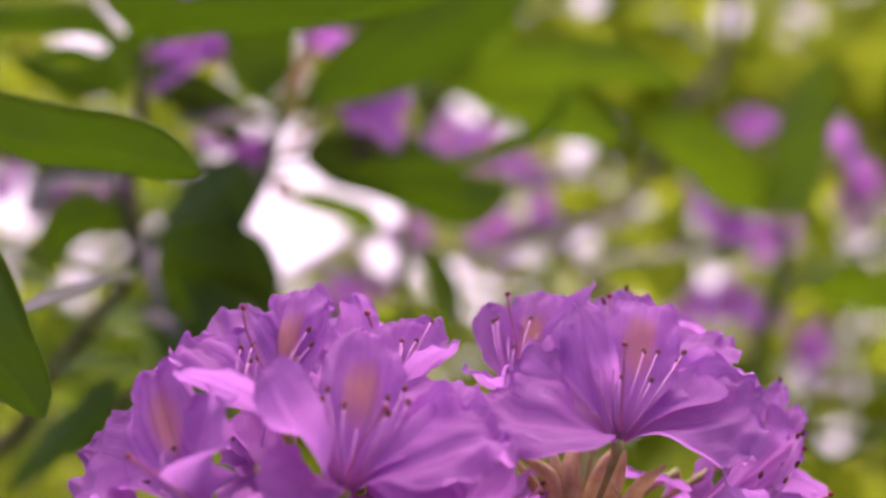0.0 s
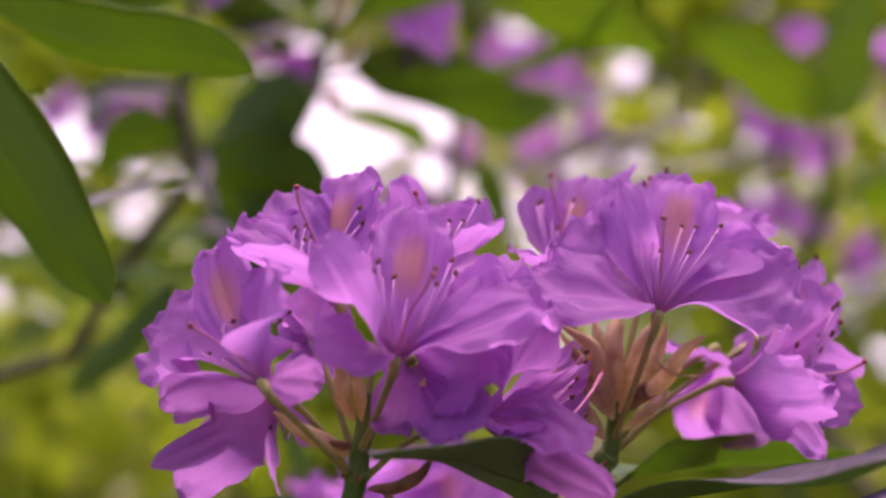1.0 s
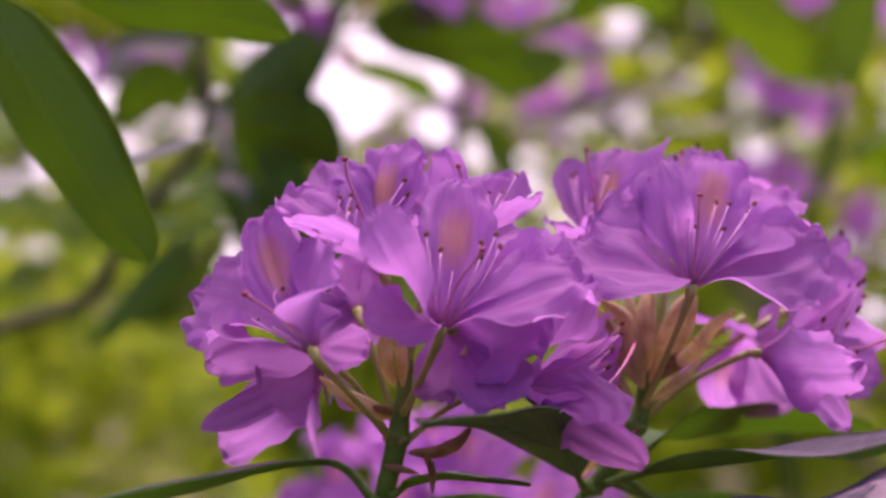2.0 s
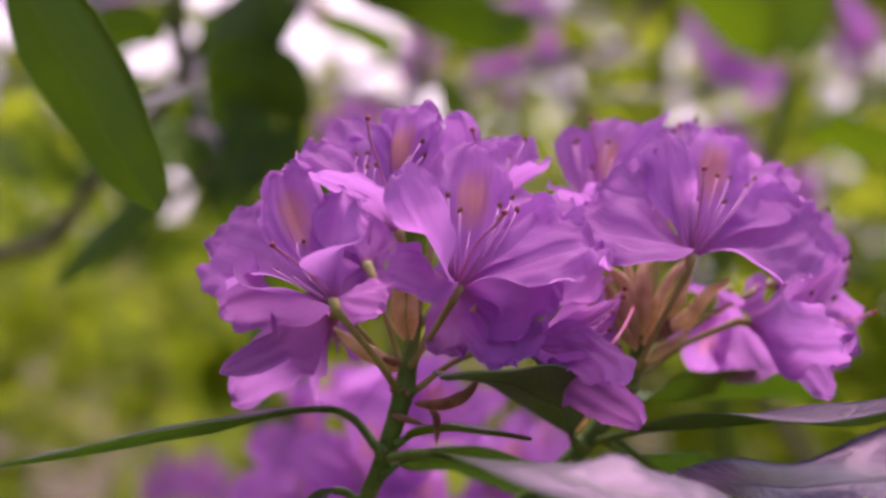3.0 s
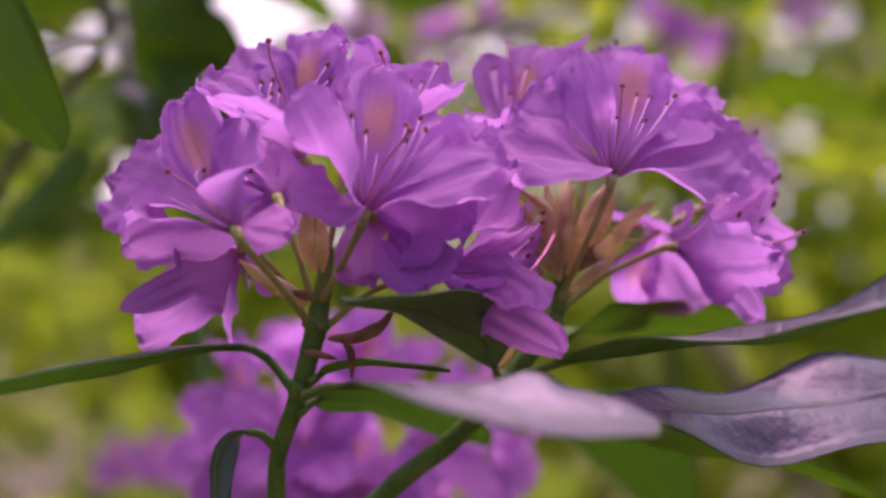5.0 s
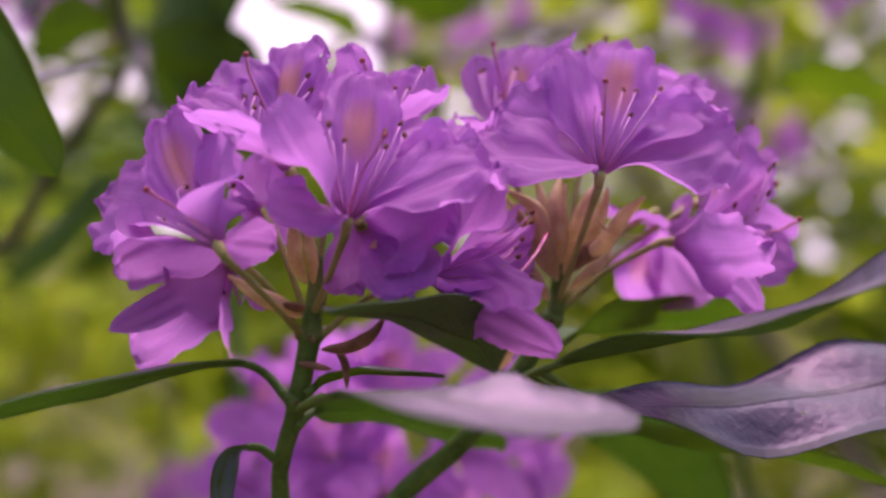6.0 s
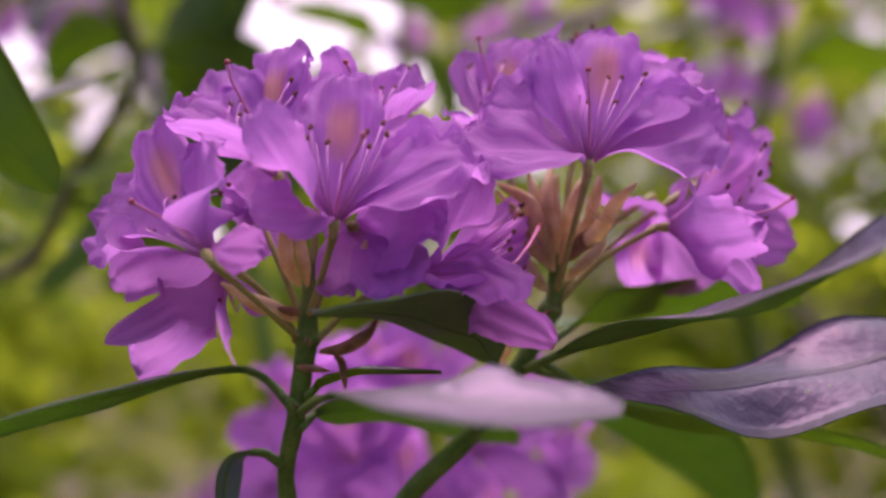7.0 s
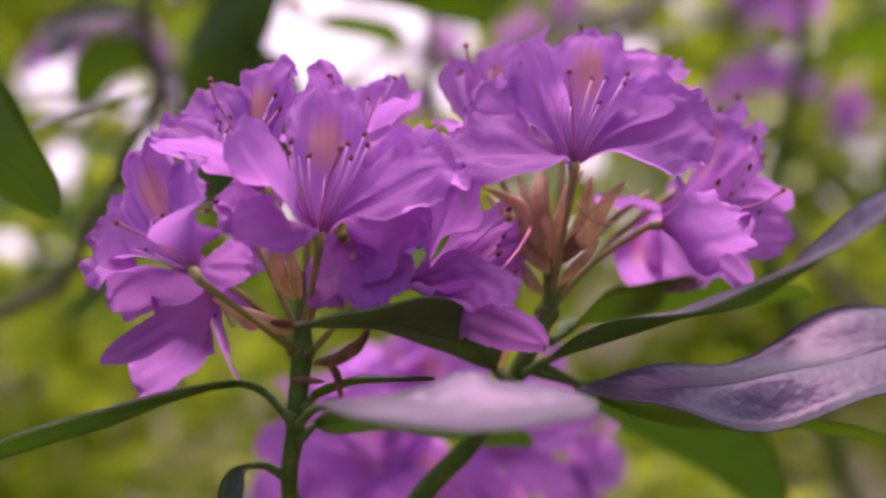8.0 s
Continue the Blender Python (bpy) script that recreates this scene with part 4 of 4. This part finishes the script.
leaf(branch_e, [(-0.0781, 0.8600, 1.4764), (-0.0912, 0.8800, 1.4573), (-0.1100, 0.8900, 1.4406), (-0.1319, 0.9000, 1.4226)], 0.0130, (0.1, 0.9, 0.45), 162, mats=[LEAF, LEAF_BELOW])
leaf(branch_e, [(-0.1404, 0.8600, 1.4892), (-0.1379, 0.8800, 1.4666), (-0.1315, 0.8900, 1.4455), (-0.1255, 0.9000, 1.4210)], 0.0095, (-0.2, 0.9, 0.4), 163, mats=[LEAF, LEAF_BELOW])
leaf(branch_e, [(-0.0555, 0.8600, 1.4677), (-0.0686, 0.8800, 1.4540), (-0.0801, 0.8900, 1.4364), (-0.0844, 0.9000, 1.4164)], 0.0110, (0.2, 0.9, 0.4), 164, mats=[LEAF, LEAF_BELOW])

branch_f = branch_at((-0.35, 1.05, 0.0), "leafy rhododendron shoot with large leaves close by")
stem(branch_f, [(-0.35, 1.05, 0.0), (-0.45, 0.98, 0.7), (-0.3092, 0.9248, 1.3305), (-0.1956, 0.8287, 1.3963), (-0.1723, 0.8139, 1.4313), (-0.1540, 0.8004, 1.4541), (-0.1385, 0.7978, 1.4770), (-0.1413, 0.7941, 1.5135), (-0.1386, 0.7908, 1.5454), (-0.1397, 0.7878, 1.5746)], [0.012, 0.008, 0.005, 0.0034, 0.0032, 0.0031, 0.0030, 0.0030, 0.0028, 0.0020], WOOD, 60)
stem(branch_f, [(-0.1703, 0.8285, 1.3964), (-0.1558, 0.8270, 1.4098), (-0.1399, 0.8256, 1.4220), (-0.1203, 0.8126, 1.4392)], [0.002, 0.0019, 0.0018, 0.0014], WOOD, 14)
leaf(branch_f, [(-0.1609, 0.5212, 1.5053), (-0.1450, 0.5118, 1.4982), (-0.1134, 0.4925, 1.4875), (-0.0852, 0.4775, 1.4842), (-0.0662, 0.4679, 1.4785)], 0.0125, (-0.1, 0.72, 0.7), 61, label="broad backlit leaf close to the trusses")
leaf(branch_f, [(-0.1505, 0.4503, 1.4964), (-0.1404, 0.4457, 1.4774), (-0.1253, 0.4391, 1.4546), (-0.1073, 0.4376, 1.4303), (-0.0944, 0.4389, 1.4154)], 0.0145, (0.35, 0.9, 0.35), 62)
leaf(branch_f, [(-0.1059, 0.6121, 1.4627), (-0.1059, 0.5848, 1.4583), (-0.1094, 0.5303, 1.4501), (-0.1127, 0.4850, 1.4412)], 0.0062, (-0.05, -0.12, 1.0), 63, fold=0.1)
leaf(branch_f, [(-0.1241, 0.7164, 1.5574), (-0.1109, 0.6763, 1.5550), (-0.0890, 0.6361, 1.5532), (-0.0397, 0.5664, 1.5437), (0.0073, 0.5155, 1.5461)], 0.0125, (0, 0.6, 0.8), 64)
leaf(branch_f, [(-0.1405, 0.7885, 1.5678), (-0.1373, 0.7657, 1.5750), (-0.1324, 0.7416, 1.5936), (-0.1270, 0.7286, 1.6116)], 0.0175, (0.1, 0.95, 0.35), 65)
leaf(branch_f, [(-0.1416, 0.7887, 1.5660), (-0.1539, 0.7659, 1.5741), (-0.1753, 0.7442, 1.5728), (-0.2022, 0.7339, 1.5667)], 0.009, (0, 0.7, 0.7), 66)
leaf(branch_f, [(-0.1396, 0.7904, 1.5502), (-0.1522, 0.7898, 1.5569), (-0.1719, 0.7900, 1.5558), (-0.1970, 0.7893, 1.5654)], 0.009, (0, 0.7, 0.7), 67)
leaf(branch_f, [(-0.1386, 0.7976, 1.4794), (-0.1357, 0.8075, 1.4905), (-0.1319, 0.7977, 1.4773), (-0.1230, 0.7885, 1.4588)], 0.0045, (0.6, -0.8, 0.1), 68)
leaf(branch_f, [(-0.1431, 0.8197, 1.4797), (-0.1304, 0.8407, 1.4887), (-0.1041, 0.8631, 1.4841), (-0.0852, 0.8865, 1.4692)], 0.017, (0.1, 0.85, 0.4), 69)
leaf(branch_f, [(-0.1415, 0.7984, 1.4719), (-0.1533, 0.7763, 1.4733), (-0.1701, 0.7538, 1.4775), (-0.1923, 0.7319, 1.4778)], 0.006, (0.0, -0.25, 1.0), 70)
leaf(branch_f, [(-0.1138, 0.8015, 1.4392), (-0.1193, 0.8004, 1.4511), (-0.1283, 0.7999, 1.4560), (-0.1345, 0.7998, 1.4572)], 0.006, (0.0, -0.5, 0.8), 71)
leaf(branch_f, [(-0.1676, 0.8026, 1.4337), (-0.1582, 0.8017, 1.4416), (-0.1418, 0.7899, 1.4470), (-0.1245, 0.7784, 1.4499)], 0.0045, (0.0, -0.2, 1.0), 72)
leaf(branch_f, [(-0.1258, 0.8022, 1.4336), (-0.1316, 0.7909, 1.4366), (-0.1422, 0.7580, 1.4346), (-0.1569, 0.7367, 1.4293)], 0.0055, (0.0, -0.15, 1.0), 73, mats=[LEAF_BELOW, LEAF_UNDER])
leaf(branch_f, [(-0.1380, 0.8023, 1.4330), (-0.1431, 0.7921, 1.4251), (-0.1612, 0.7839, 1.4002), (-0.1813, 0.7752, 1.3782)], 0.0075, (0.3, 0.7, 0.55), 74, mats=[LEAF_BELOW, LEAF_UNDER])
leaf(branch_f, [(-0.1754, 0.8164, 1.5144), (-0.1815, 0.8169, 1.5103), (-0.1898, 0.8181, 1.4991)], 0.006, (-0.3, -0.9, 0.3), 75)
leaf(branch_f, [(-0.1523, 0.8608, 1.5107), (-0.1635, 0.8721, 1.5086), (-0.1844, 0.8840, 1.5032), (-0.1995, 0.8971, 1.4842)], 0.014, (-0.2, 0.85, 0.4), 76)
leaf(branch_f, [(-0.1365, 0.7722, 1.5175), (-0.1437, 0.7723, 1.5135), (-0.1683, 0.7612, 1.5086), (-0.1750, 0.7510, 1.4948)], 0.007, (-0.2, -0.85, 0.4), 77)
leaf(branch_f, [(-0.1432, 0.8000, 1.5867), (-0.1485, 0.8100, 1.5784), (-0.1572, 0.8300, 1.5704), (-0.1669, 0.8500, 1.5613)], 0.0105, (0.2, 0.85, 0.5), 165)
leaf(branch_f, [(-0.1425, 0.8000, 1.5610), (-0.1568, 0.8000, 1.5668), (-0.1772, 0.8000, 1.5693), (-0.1935, 0.7900, 1.5624)], 0.0058, (0.0, 0.6, 0.8), 166)
leaf(branch_e, [(-0.0950, 0.8760, 1.5531), (-0.1099, 0.8850, 1.5540), (-0.1322, 0.9000, 1.5672), (-0.1595, 0.9200, 1.5889)], 0.0110, (0.1, 0.8, 0.6), 167)
leaf(branch_f, [(-0.1427, 0.8000, 1.4885), (-0.1439, 0.7950, 1.4993), (-0.1471, 0.7900, 1.5098), (-0.1534, 0.7850, 1.5213)], 0.0045, (-0.6, -0.75, 0.2), 168)
leaf(branch_e, [(-0.1147, 0.9000, 1.4779), (-0.1237, 0.9100, 1.4898), (-0.1398, 0.9200, 1.4959), (-0.1562, 0.9300, 1.5021)], 0.0125, (0.1, 0.9, 0.4), 169)
leaf(branch_e, [(-0.1057, 0.8800, 1.5114), (-0.1112, 0.8850, 1.5258), (-0.1208, 0.8900, 1.5360), (-0.1395, 0.9000, 1.5433)], 0.0045, (0.1, 0.85, 0.5), 170)


# ---------- shoots further back ----------
branch_g = branch_at((0.0, 1.75, 0.0), "upright rhododendron shoot with long leaves behind the trusses")
stem(branch_g, [(0.0, 1.75, 0.0), (-0.02, 1.5, 0.8), (-0.0225, 1.1538, 1.3960), (-0.0245, 1.1262, 1.4696), (-0.0275, 1.1208, 1.5217), (-0.0223, 1.1143, 1.5847), (-0.0205, 1.1109, 1.6178), (-0.0156, 1.1070, 1.6546)], [0.012, 0.008, 0.005, 0.0042, 0.0036, 0.0030, 0.0026, 0.0016], SHOOT, 50)
leaf(branch_g, [(-0.0195, 1.1108, 1.6179), (0.0152, 1.0993, 1.6293), (0.0754, 1.0780, 1.6356), (0.1350, 1.0684, 1.6269)], 0.017, (0.0, 0.8, 0.5), 80, mats=[LEAF_BACKLIT, LEAF_UNDER])
leaf(branch_g, [(-0.0194, 1.1110, 1.6162), (0.0197, 1.1201, 1.6218), (0.0669, 1.1308, 1.6120), (0.1073, 1.1420, 1.5969)], 0.019, (0.2, 0.8, 0.5), 81, mats=[LEAF_BACKLIT, LEAF_UNDER])
leaf(branch_g, [(-0.0271, 1.1201, 1.5287), (0.0027, 1.1279, 1.5482), (0.0552, 1.1355, 1.5671), (0.1056, 1.1442, 1.5762)], 0.010, (0.0, -0.5, 0.8), 82, mats=[LEAF_BACKLIT, LEAF_UNDER])
leaf(branch_g, [(-0.0257, 1.1208, 1.5218), (0.0257, 1.1403, 1.5230), (0.0788, 1.1479, 1.5418), (0.1268, 1.1563, 1.5537)], 0.012, (0.0, -0.5, 0.8), 83, mats=[LEAF_BACKLIT, LEAF_UNDER])
leaf(branch_g, [(-0.0293, 1.1200, 1.5303), (-0.0415, 1.1103, 1.5276), (-0.0668, 1.0820, 1.5119), (-0.0999, 1.0443, 1.4910)], 0.0085, (0.0, -0.20, 1.0), 84, mats=[LEAF_BACKLIT, LEAF_UNDER])
leaf(branch_g, [(-0.0269, 1.1244, 1.4869), (-0.0402, 1.1232, 1.5001), (-0.0674, 1.1030, 1.5034), (-0.0997, 1.0840, 1.4960)], 0.009, (0.0, -0.5, 0.8), 85, mats=[LEAF_BACKLIT, LEAF_UNDER])
leaf(branch_g, [(-0.0248, 1.1219, 1.5114), (-0.0062, 1.1012, 1.5159), (0.0310, 1.0811, 1.5126), (0.0663, 1.0612, 1.5076)], 0.006, (0.0, -0.15, 1.0), 86, mats=[LEAF_BACKLIT, LEAF_UNDER])
leaf(branch_g, [(-0.0297, 1.1205, 1.5251), (-0.0464, 1.1395, 1.5367), (-0.0731, 1.1588, 1.5475), (-0.1098, 1.1781, 1.5577)], 0.013, (0.0, 0.7, 0.6), 87, mats=[LEAF_BACKLIT, LEAF_UNDER])
leaf(branch_g, [(-0.0257, 1.1215, 1.5149), (-0.0130, 1.1114, 1.5147), (-0.0010, 1.1030, 1.4974), (0.0066, 1.0957, 1.4701)], 0.011, (0.3, 0.95, 0.3), 88, mats=[LEAF_BACKLIT, LEAF_UNDER])
leaf(branch_g, [(-0.0195, 1.1108, 1.6179), (-0.0020, 1.0900, 1.6238), (0.0200, 1.0672, 1.6481), (0.0372, 1.0436, 1.6808)], 0.013, (0.2, 0.9, 0.3), 89, mats=[LEAF_BACKLIT, LEAF_UNDER])
leaf(branch_g, [(-0.0191, 1.1103, 1.6232), (-0.0107, 1.0898, 1.6268), (0.0023, 1.0690, 1.6320), (0.0110, 1.0585, 1.6361)], 0.010, (0.2, 0.9, 0.3), 90, mats=[LEAF_BACKLIT, LEAF_UNDER])
for k, (b, t) in enumerate((((0.0021, 1.3618, 1.6168), (-0.3, -0.7, 0.5)), ((0.0234, 1.3424, 1.6087), (0.1, -0.8, 0.5)), ((0.0461, 1.3726, 1.6056), (0.7, -0.5, 0.3)), ((0.0315, 1.3777, 1.5575), (0.2, -0.8, -0.2)), ((0.0590, 1.3762, 1.5698), (0.8, -0.4, 0.2)), ((-0.0157, 1.3786, 1.5527), (-0.6, -0.6, 0.1)), ((-0.0582, 1.3243, 1.4993), (0.0, -0.6, 0.7)), ((-0.0741, 1.3256, 1.4881), (-0.5, -0.6, 0.5)), ((0.0130, 1.4063, 1.6710), (0.3, -0.6, 0.6)))):
    copied_flower(branch_g, b, t, (0, 0.4, 1), k % 4, 1.0, (-0.0218, 1.1355, 1.5736) if k < 3 else (-0.0263, 1.1422, 1.5094))

branch_h = branch_at((0.42, 1.7, 0.0), "rhododendron shoot with two broad upright leaves before a mauve truss")
stem(branch_h, [(0.42, 1.7, 0.0), (0.36, 1.5, 0.8), (0.1860, 1.1929, 1.3884), (0.1969, 1.1557, 1.4563), (0.2086, 1.1295, 1.5146), (0.2074, 1.1158, 1.5503)], [0.012, 0.008, 0.006, 0.0050, 0.0044, 0.0034], SHOOT, 40)
leaf(branch_h, [(0.2056, 1.1163, 1.5450), (0.1889, 1.1049, 1.5603), (0.1532, 1.0826, 1.5848), (0.1116, 1.0610, 1.6029)], 0.0225, (0.3, 0.9, 0.3), 100, mats=[LEAF_BACKLIT, LEAF_UNDER])
leaf(branch_h, [(0.2077, 1.1163, 1.5451), (0.2098, 1.1145, 1.5626), (0.2174, 1.1094, 1.6116), (0.2285, 1.1049, 1.6533)], 0.0190, (0.0, 1.0, 0.3), 101, mats=[LEAF_BACKLIT, LEAF_UNDER])
leaf(branch_h, [(0.2091, 1.1165, 1.5434), (0.2240, 1.1055, 1.5512), (0.2496, 1.0841, 1.5620), (0.2872, 1.0624, 1.5742)], 0.007, (-0.1, -0.25, 1.0), 102, mats=[LEAF_BACKLIT, LEAF_UNDER])
leaf(branch_h, [(0.2102, 1.1311, 1.4989), (0.2254, 1.1191, 1.5165), (0.2505, 1.0974, 1.5301), (0.2914, 1.0746, 1.5524)], 0.011, (-0.2, -0.35, 0.9), 103, mats=[LEAF_BACKLIT, LEAF_UNDER])
leaf(branch_h, [(0.2119, 1.1309, 1.5007), (0.2306, 1.1294, 1.5141), (0.2685, 1.1395, 1.5098), (0.3248, 1.1603, 1.4980)], 0.017, (0.1, 0.7, 0.6), 104, mats=[LEAF_BACKLIT, LEAF_UNDER])
leaf(branch_h, [(0.2052, 1.1170, 1.5387), (0.1783, 1.0978, 1.5326), (0.1250, 1.0793, 1.5214), (0.0694, 1.0608, 1.5117)], 0.0095, (0.0, -0.35, 0.9), 105, mats=[LEAF_BACKLIT, LEAF_UNDER])
leaf(branch_h, [(0.2002, 1.1551, 1.4619), (0.2293, 1.1461, 1.4491), (0.2623, 1.1354, 1.4525), (0.3019, 1.1250, 1.4529)], 0.012, (0.0, -0.3, 0.9), 106, mats=[LEAF_BACKLIT, LEAF_UNDER])
leaf(branch_h, [(0.1986, 1.1555, 1.4582), (0.2301, 1.1286, 1.4245), (0.2602, 1.1084, 1.4229), (0.2921, 1.0874, 1.4283)], 0.010, (0.0, -0.15, 1.0), 107, mats=[LEAF_BACKLIT, LEAF_UNDER])
leaf(branch_h, [(0.1986, 1.1555, 1.4582), (0.2345, 1.1301, 1.4091), (0.2608, 1.1092, 1.4144), (0.2923, 1.0878, 1.4250)], 0.009, (0.0, -0.15, 1.0), 108, mats=[LEAF_BACKLIT, LEAF_UNDER])
for k, (b, t) in enumerate((((0.2360, 1.4269, 1.6464), (-0.3, -0.4, 0.8)), ((0.2543, 1.4554, 1.6610), (0.1, -0.3, 0.9)), ((0.2151, 1.4300, 1.6184), (-0.8, -0.3, 0.1)), ((0.2266, 1.4123, 1.5942), (-0.4, -0.7, -0.4)), ((0.2528, 1.4327, 1.5890), (0.2, -0.5, -0.7)), ((0.3086, 1.4273, 1.6369), (0.8, -0.3, 0.3)), ((0.3097, 1.4093, 1.6165), (0.6, -0.6, -0.4)), ((0.3065, 1.5050, 1.6621), (0.5, 0.1, 0.8)),
                            ((0.2188, 1.3714, 1.5048), (-0.2, -0.6, 0.7)), ((0.2021, 1.4019, 1.5033), (-0.6, -0.4, 0.6)), ((0.2629, 1.3628, 1.4876), (0.7, -0.5, -0.2)), ((0.2455, 1.4221, 1.4979), (0.3, -0.3, 0.8)))):
    copied_flower(branch_h, b, t, (0, 0.4, 1), (k + 1) % 4, 1.05, (0.2092, 1.1257, 1.5515) if k < 8 else (0.2018, 1.1547, 1.4656))

branch_i = branch_at((-0.75, 1.9, 0.0), "far rhododendron shoot with small mauve trusses")
stem(branch_i, [(-0.75, 1.9, 0.0), (-0.85, 1.8, 0.7), (-0.5597, 1.6395, 1.4062), (-0.4058, 1.5481, 1.5009), (-0.3217, 1.5225, 1.5470), (-0.3005, 1.5173, 1.5957)], [0.012, 0.008, 0.004, 0.003, 0.0025, 0.002], WOOD, 30)
for k, (b, t) in enumerate((((-0.3502, 1.4692, 1.5798), (-0.5, -0.6, 0.4)), ((-0.3221, 1.4697, 1.5721), (0.1, -0.8, 0.4)), ((-0.2853, 1.4690, 1.5765), (0.6, -0.6, 0.3)), ((-0.1637, 1.3982, 1.2018), (0.2, -0.7, 0.5)), ((-0.1867, 1.4282, 1.1938), (-0.5, -0.6, 0.4)), ((-0.3092, 1.4972, 1.5791), (0.2, -0.7, 0.5)))):
    copied_flower(branch_i, b, t, (0, 0.4, 1), (k + 2) % 4, 1.0, (-0.3217, 1.5225, 1.5470))

dead_branch = branch_at((1.1, 2.4, 0.0), "bare grey-brown twig rising in front of the far trees", "bare_branch", "bare twigs")
stem(dead_branch, [(1.1, 2.4, 0.0), (0.7, 2.1, 0.9), (0.1275, 1.8646, 1.5991), (0.1863, 1.8293, 1.6445), (0.2355, 1.7986, 1.7427), (0.2700, 1.7934, 1.7900), (0.2764, 1.7845, 1.8754), (0.2797, 1.7750, 1.9664)], [0.016, 0.011, 0.007, 0.0065, 0.006, 0.0058, 0.005, 0.003], BARK, 50)

# ---------- foliage and gaps further off ----------
HOLES = [
    ((-0.092, 0.104), 0.029), ((-0.077, 0.122), 0.025), ((-0.112, 0.122), 0.023), ((-0.042, 0.127), 0.013), ((-0.028, 0.095), 0.012), ((-0.211, 0.209), 0.008), ((-0.196, 0.212), 0.006),
    ((-0.236, 0.110), 0.009), ((-0.255, 0.113), 0.010), ((-0.222, 0.103), 0.005), ((-0.247, 0.062), 0.007), ((-0.135, 0.018), 0.009), ((-0.148, 0.092), 0.007), ((-0.205, 0.090), 0.004),
    ((0.075, 0.244), 0.004), ((0.014, 0.167), 0.006), ((0.072, 0.157), 0.003), ((0.156, 0.091), 0.005),
    ((0.156, 0.241), 0.004), ((-0.204, 0.064), 0.006), ((-0.243, 0.118), 0.006)]


def crown(name, label, spots, count, leaf_size, material, seed, gaps=True, category="foliage"):
    """Leaves spread through flat clouds; spots: x, y, z, half sizes; each leaf is a bent rhombus of its own."""
    rng = random.Random(seed)
    verts, faces = [], []
    for (cx, cy, cz, sx, sy, sz), n in zip(spots, count):
        k = 0
        while k < n:
            k += 1
            p = Vector((cx + rng.uniform(-sx, sx), cy + rng.uniform(-sy, sy), cz + rng.uniform(-sz, sz)))
            if noise.noise(p * (3.2 / max(0.6, abs(cy) * 0.35))) < -0.3:
                continue
            if gaps and any(math.hypot(p.x / p.y - h[0], (p.z - 1.4) / p.y - h[1]) < r + 0.28 * leaf_size / p.y for h, r in HOLES):
                continue
            d = Vector((rng.gauss(0, 1), rng.gauss(0, 1), rng.gauss(-0.3, 0.6))).normalized()
            s = d.cross(Vector((rng.gauss(0, 0.6), rng.gauss(-0.2, 0.6), 1))).normalized()
            u = s.cross(d)
            ln, w = leaf_size * rng.uniform(0.6, 1.2), leaf_size * rng.uniform(0.16, 0.26)
            b = len(verts)
            verts += [p - d * ln * 0.5, p - d * ln * 0.12 + s * w + u * w * 0.25, p - d * ln * 0.12 - s * w + u * w * 0.25, p - u * 0.04 * ln, p + d * ln * 0.2 + s * w * 0.85 + u * w * 0.2, p + d * ln * 0.2 - s * w * 0.85 + u * w * 0.2, p + d * ln * 0.5 - u * ln * 0.1]
            faces += [(b, b + 1, b + 3), (b, b + 3, b + 2), (b + 1, b + 4, b + 6, b + 3), (b + 2, b + 3, b + 6, b + 5)]
    me = bpy.data.meshes.new(name)
    me.from_pydata([tuple(v) for v in verts], [], faces)
    me.materials.append(material)
    ob = new(name, me)
    return tagged(ob, label, category, kind="stuff")


bank = random.Random(21)
BANK = [((i - 4) * (0.56 + 0.05 * k) + bank.uniform(-0.15, 0.15), 2.9 + 0.32 * k + bank.uniform(-0.14, 0.14), 0.70 + 0.33 * k + bank.uniform(-0.12, 0.12), 0.38 + 0.03 * k, 0.32, 0.32) for k in range(9) for i in range(9)] + [((i - 4) * 0.55, 2.75, 0.30, 0.38, 0.3, 0.30) for i in range(9)] + [((i - 4) * 0.8, 6.5, 1.30, 0.48, 0.35, 0.75) for i in range(9)]
crown("far_foliage", "sunlit yellow-green leaves of a wooded bank beyond the shrub", BANK, [int((380 + 55 * k) * (0.72 if k > 5 and i > 4 else 1.0)) for k in range(9) for i in range(9)] + [250] * 9 + [800] * 9, 0.12, FAR_LEAF, 5)
# clusters set where the shrub looks dark; their colour carries that shade
crown("shade_foliage", "rhododendron leaves deep in the shrub, coloured darker to stand for shade", [(-0.55, 2.0, 1.75, 0.5, 0.35, 0.4), (0.45, 2.3, 0.75, 0.5, 0.35, 0.3), (*(-0.1941, 1.5033, 1.5074), 0.055, 0.2, 0.09), (*(-0.3073, 1.3974, 1.4899), 0.06, 0.2, 0.04), (-0.30, 1.50, 1.43, 0.10, 0.2, 0.06)], [260, 120, 45, 45, 35], 0.10, DARK_LEAF, 6)
# added out of view: blocks low sky from lighting and glazing the leaves
crown("unseen_foliage_screen", "unseen foliage added on three sides to hold back low sky light", [(0, -6.5, 1.3, 6.5, 1.0, 1.5), (-6.0, 0.5, 1.6, 1.0, 6.5, 1.8), (6.0, 0.5, 1.6, 1.0, 6.5, 1.8)], [9000, 7000, 7000], 0.34, DARK_LEAF, 7, gaps=False)
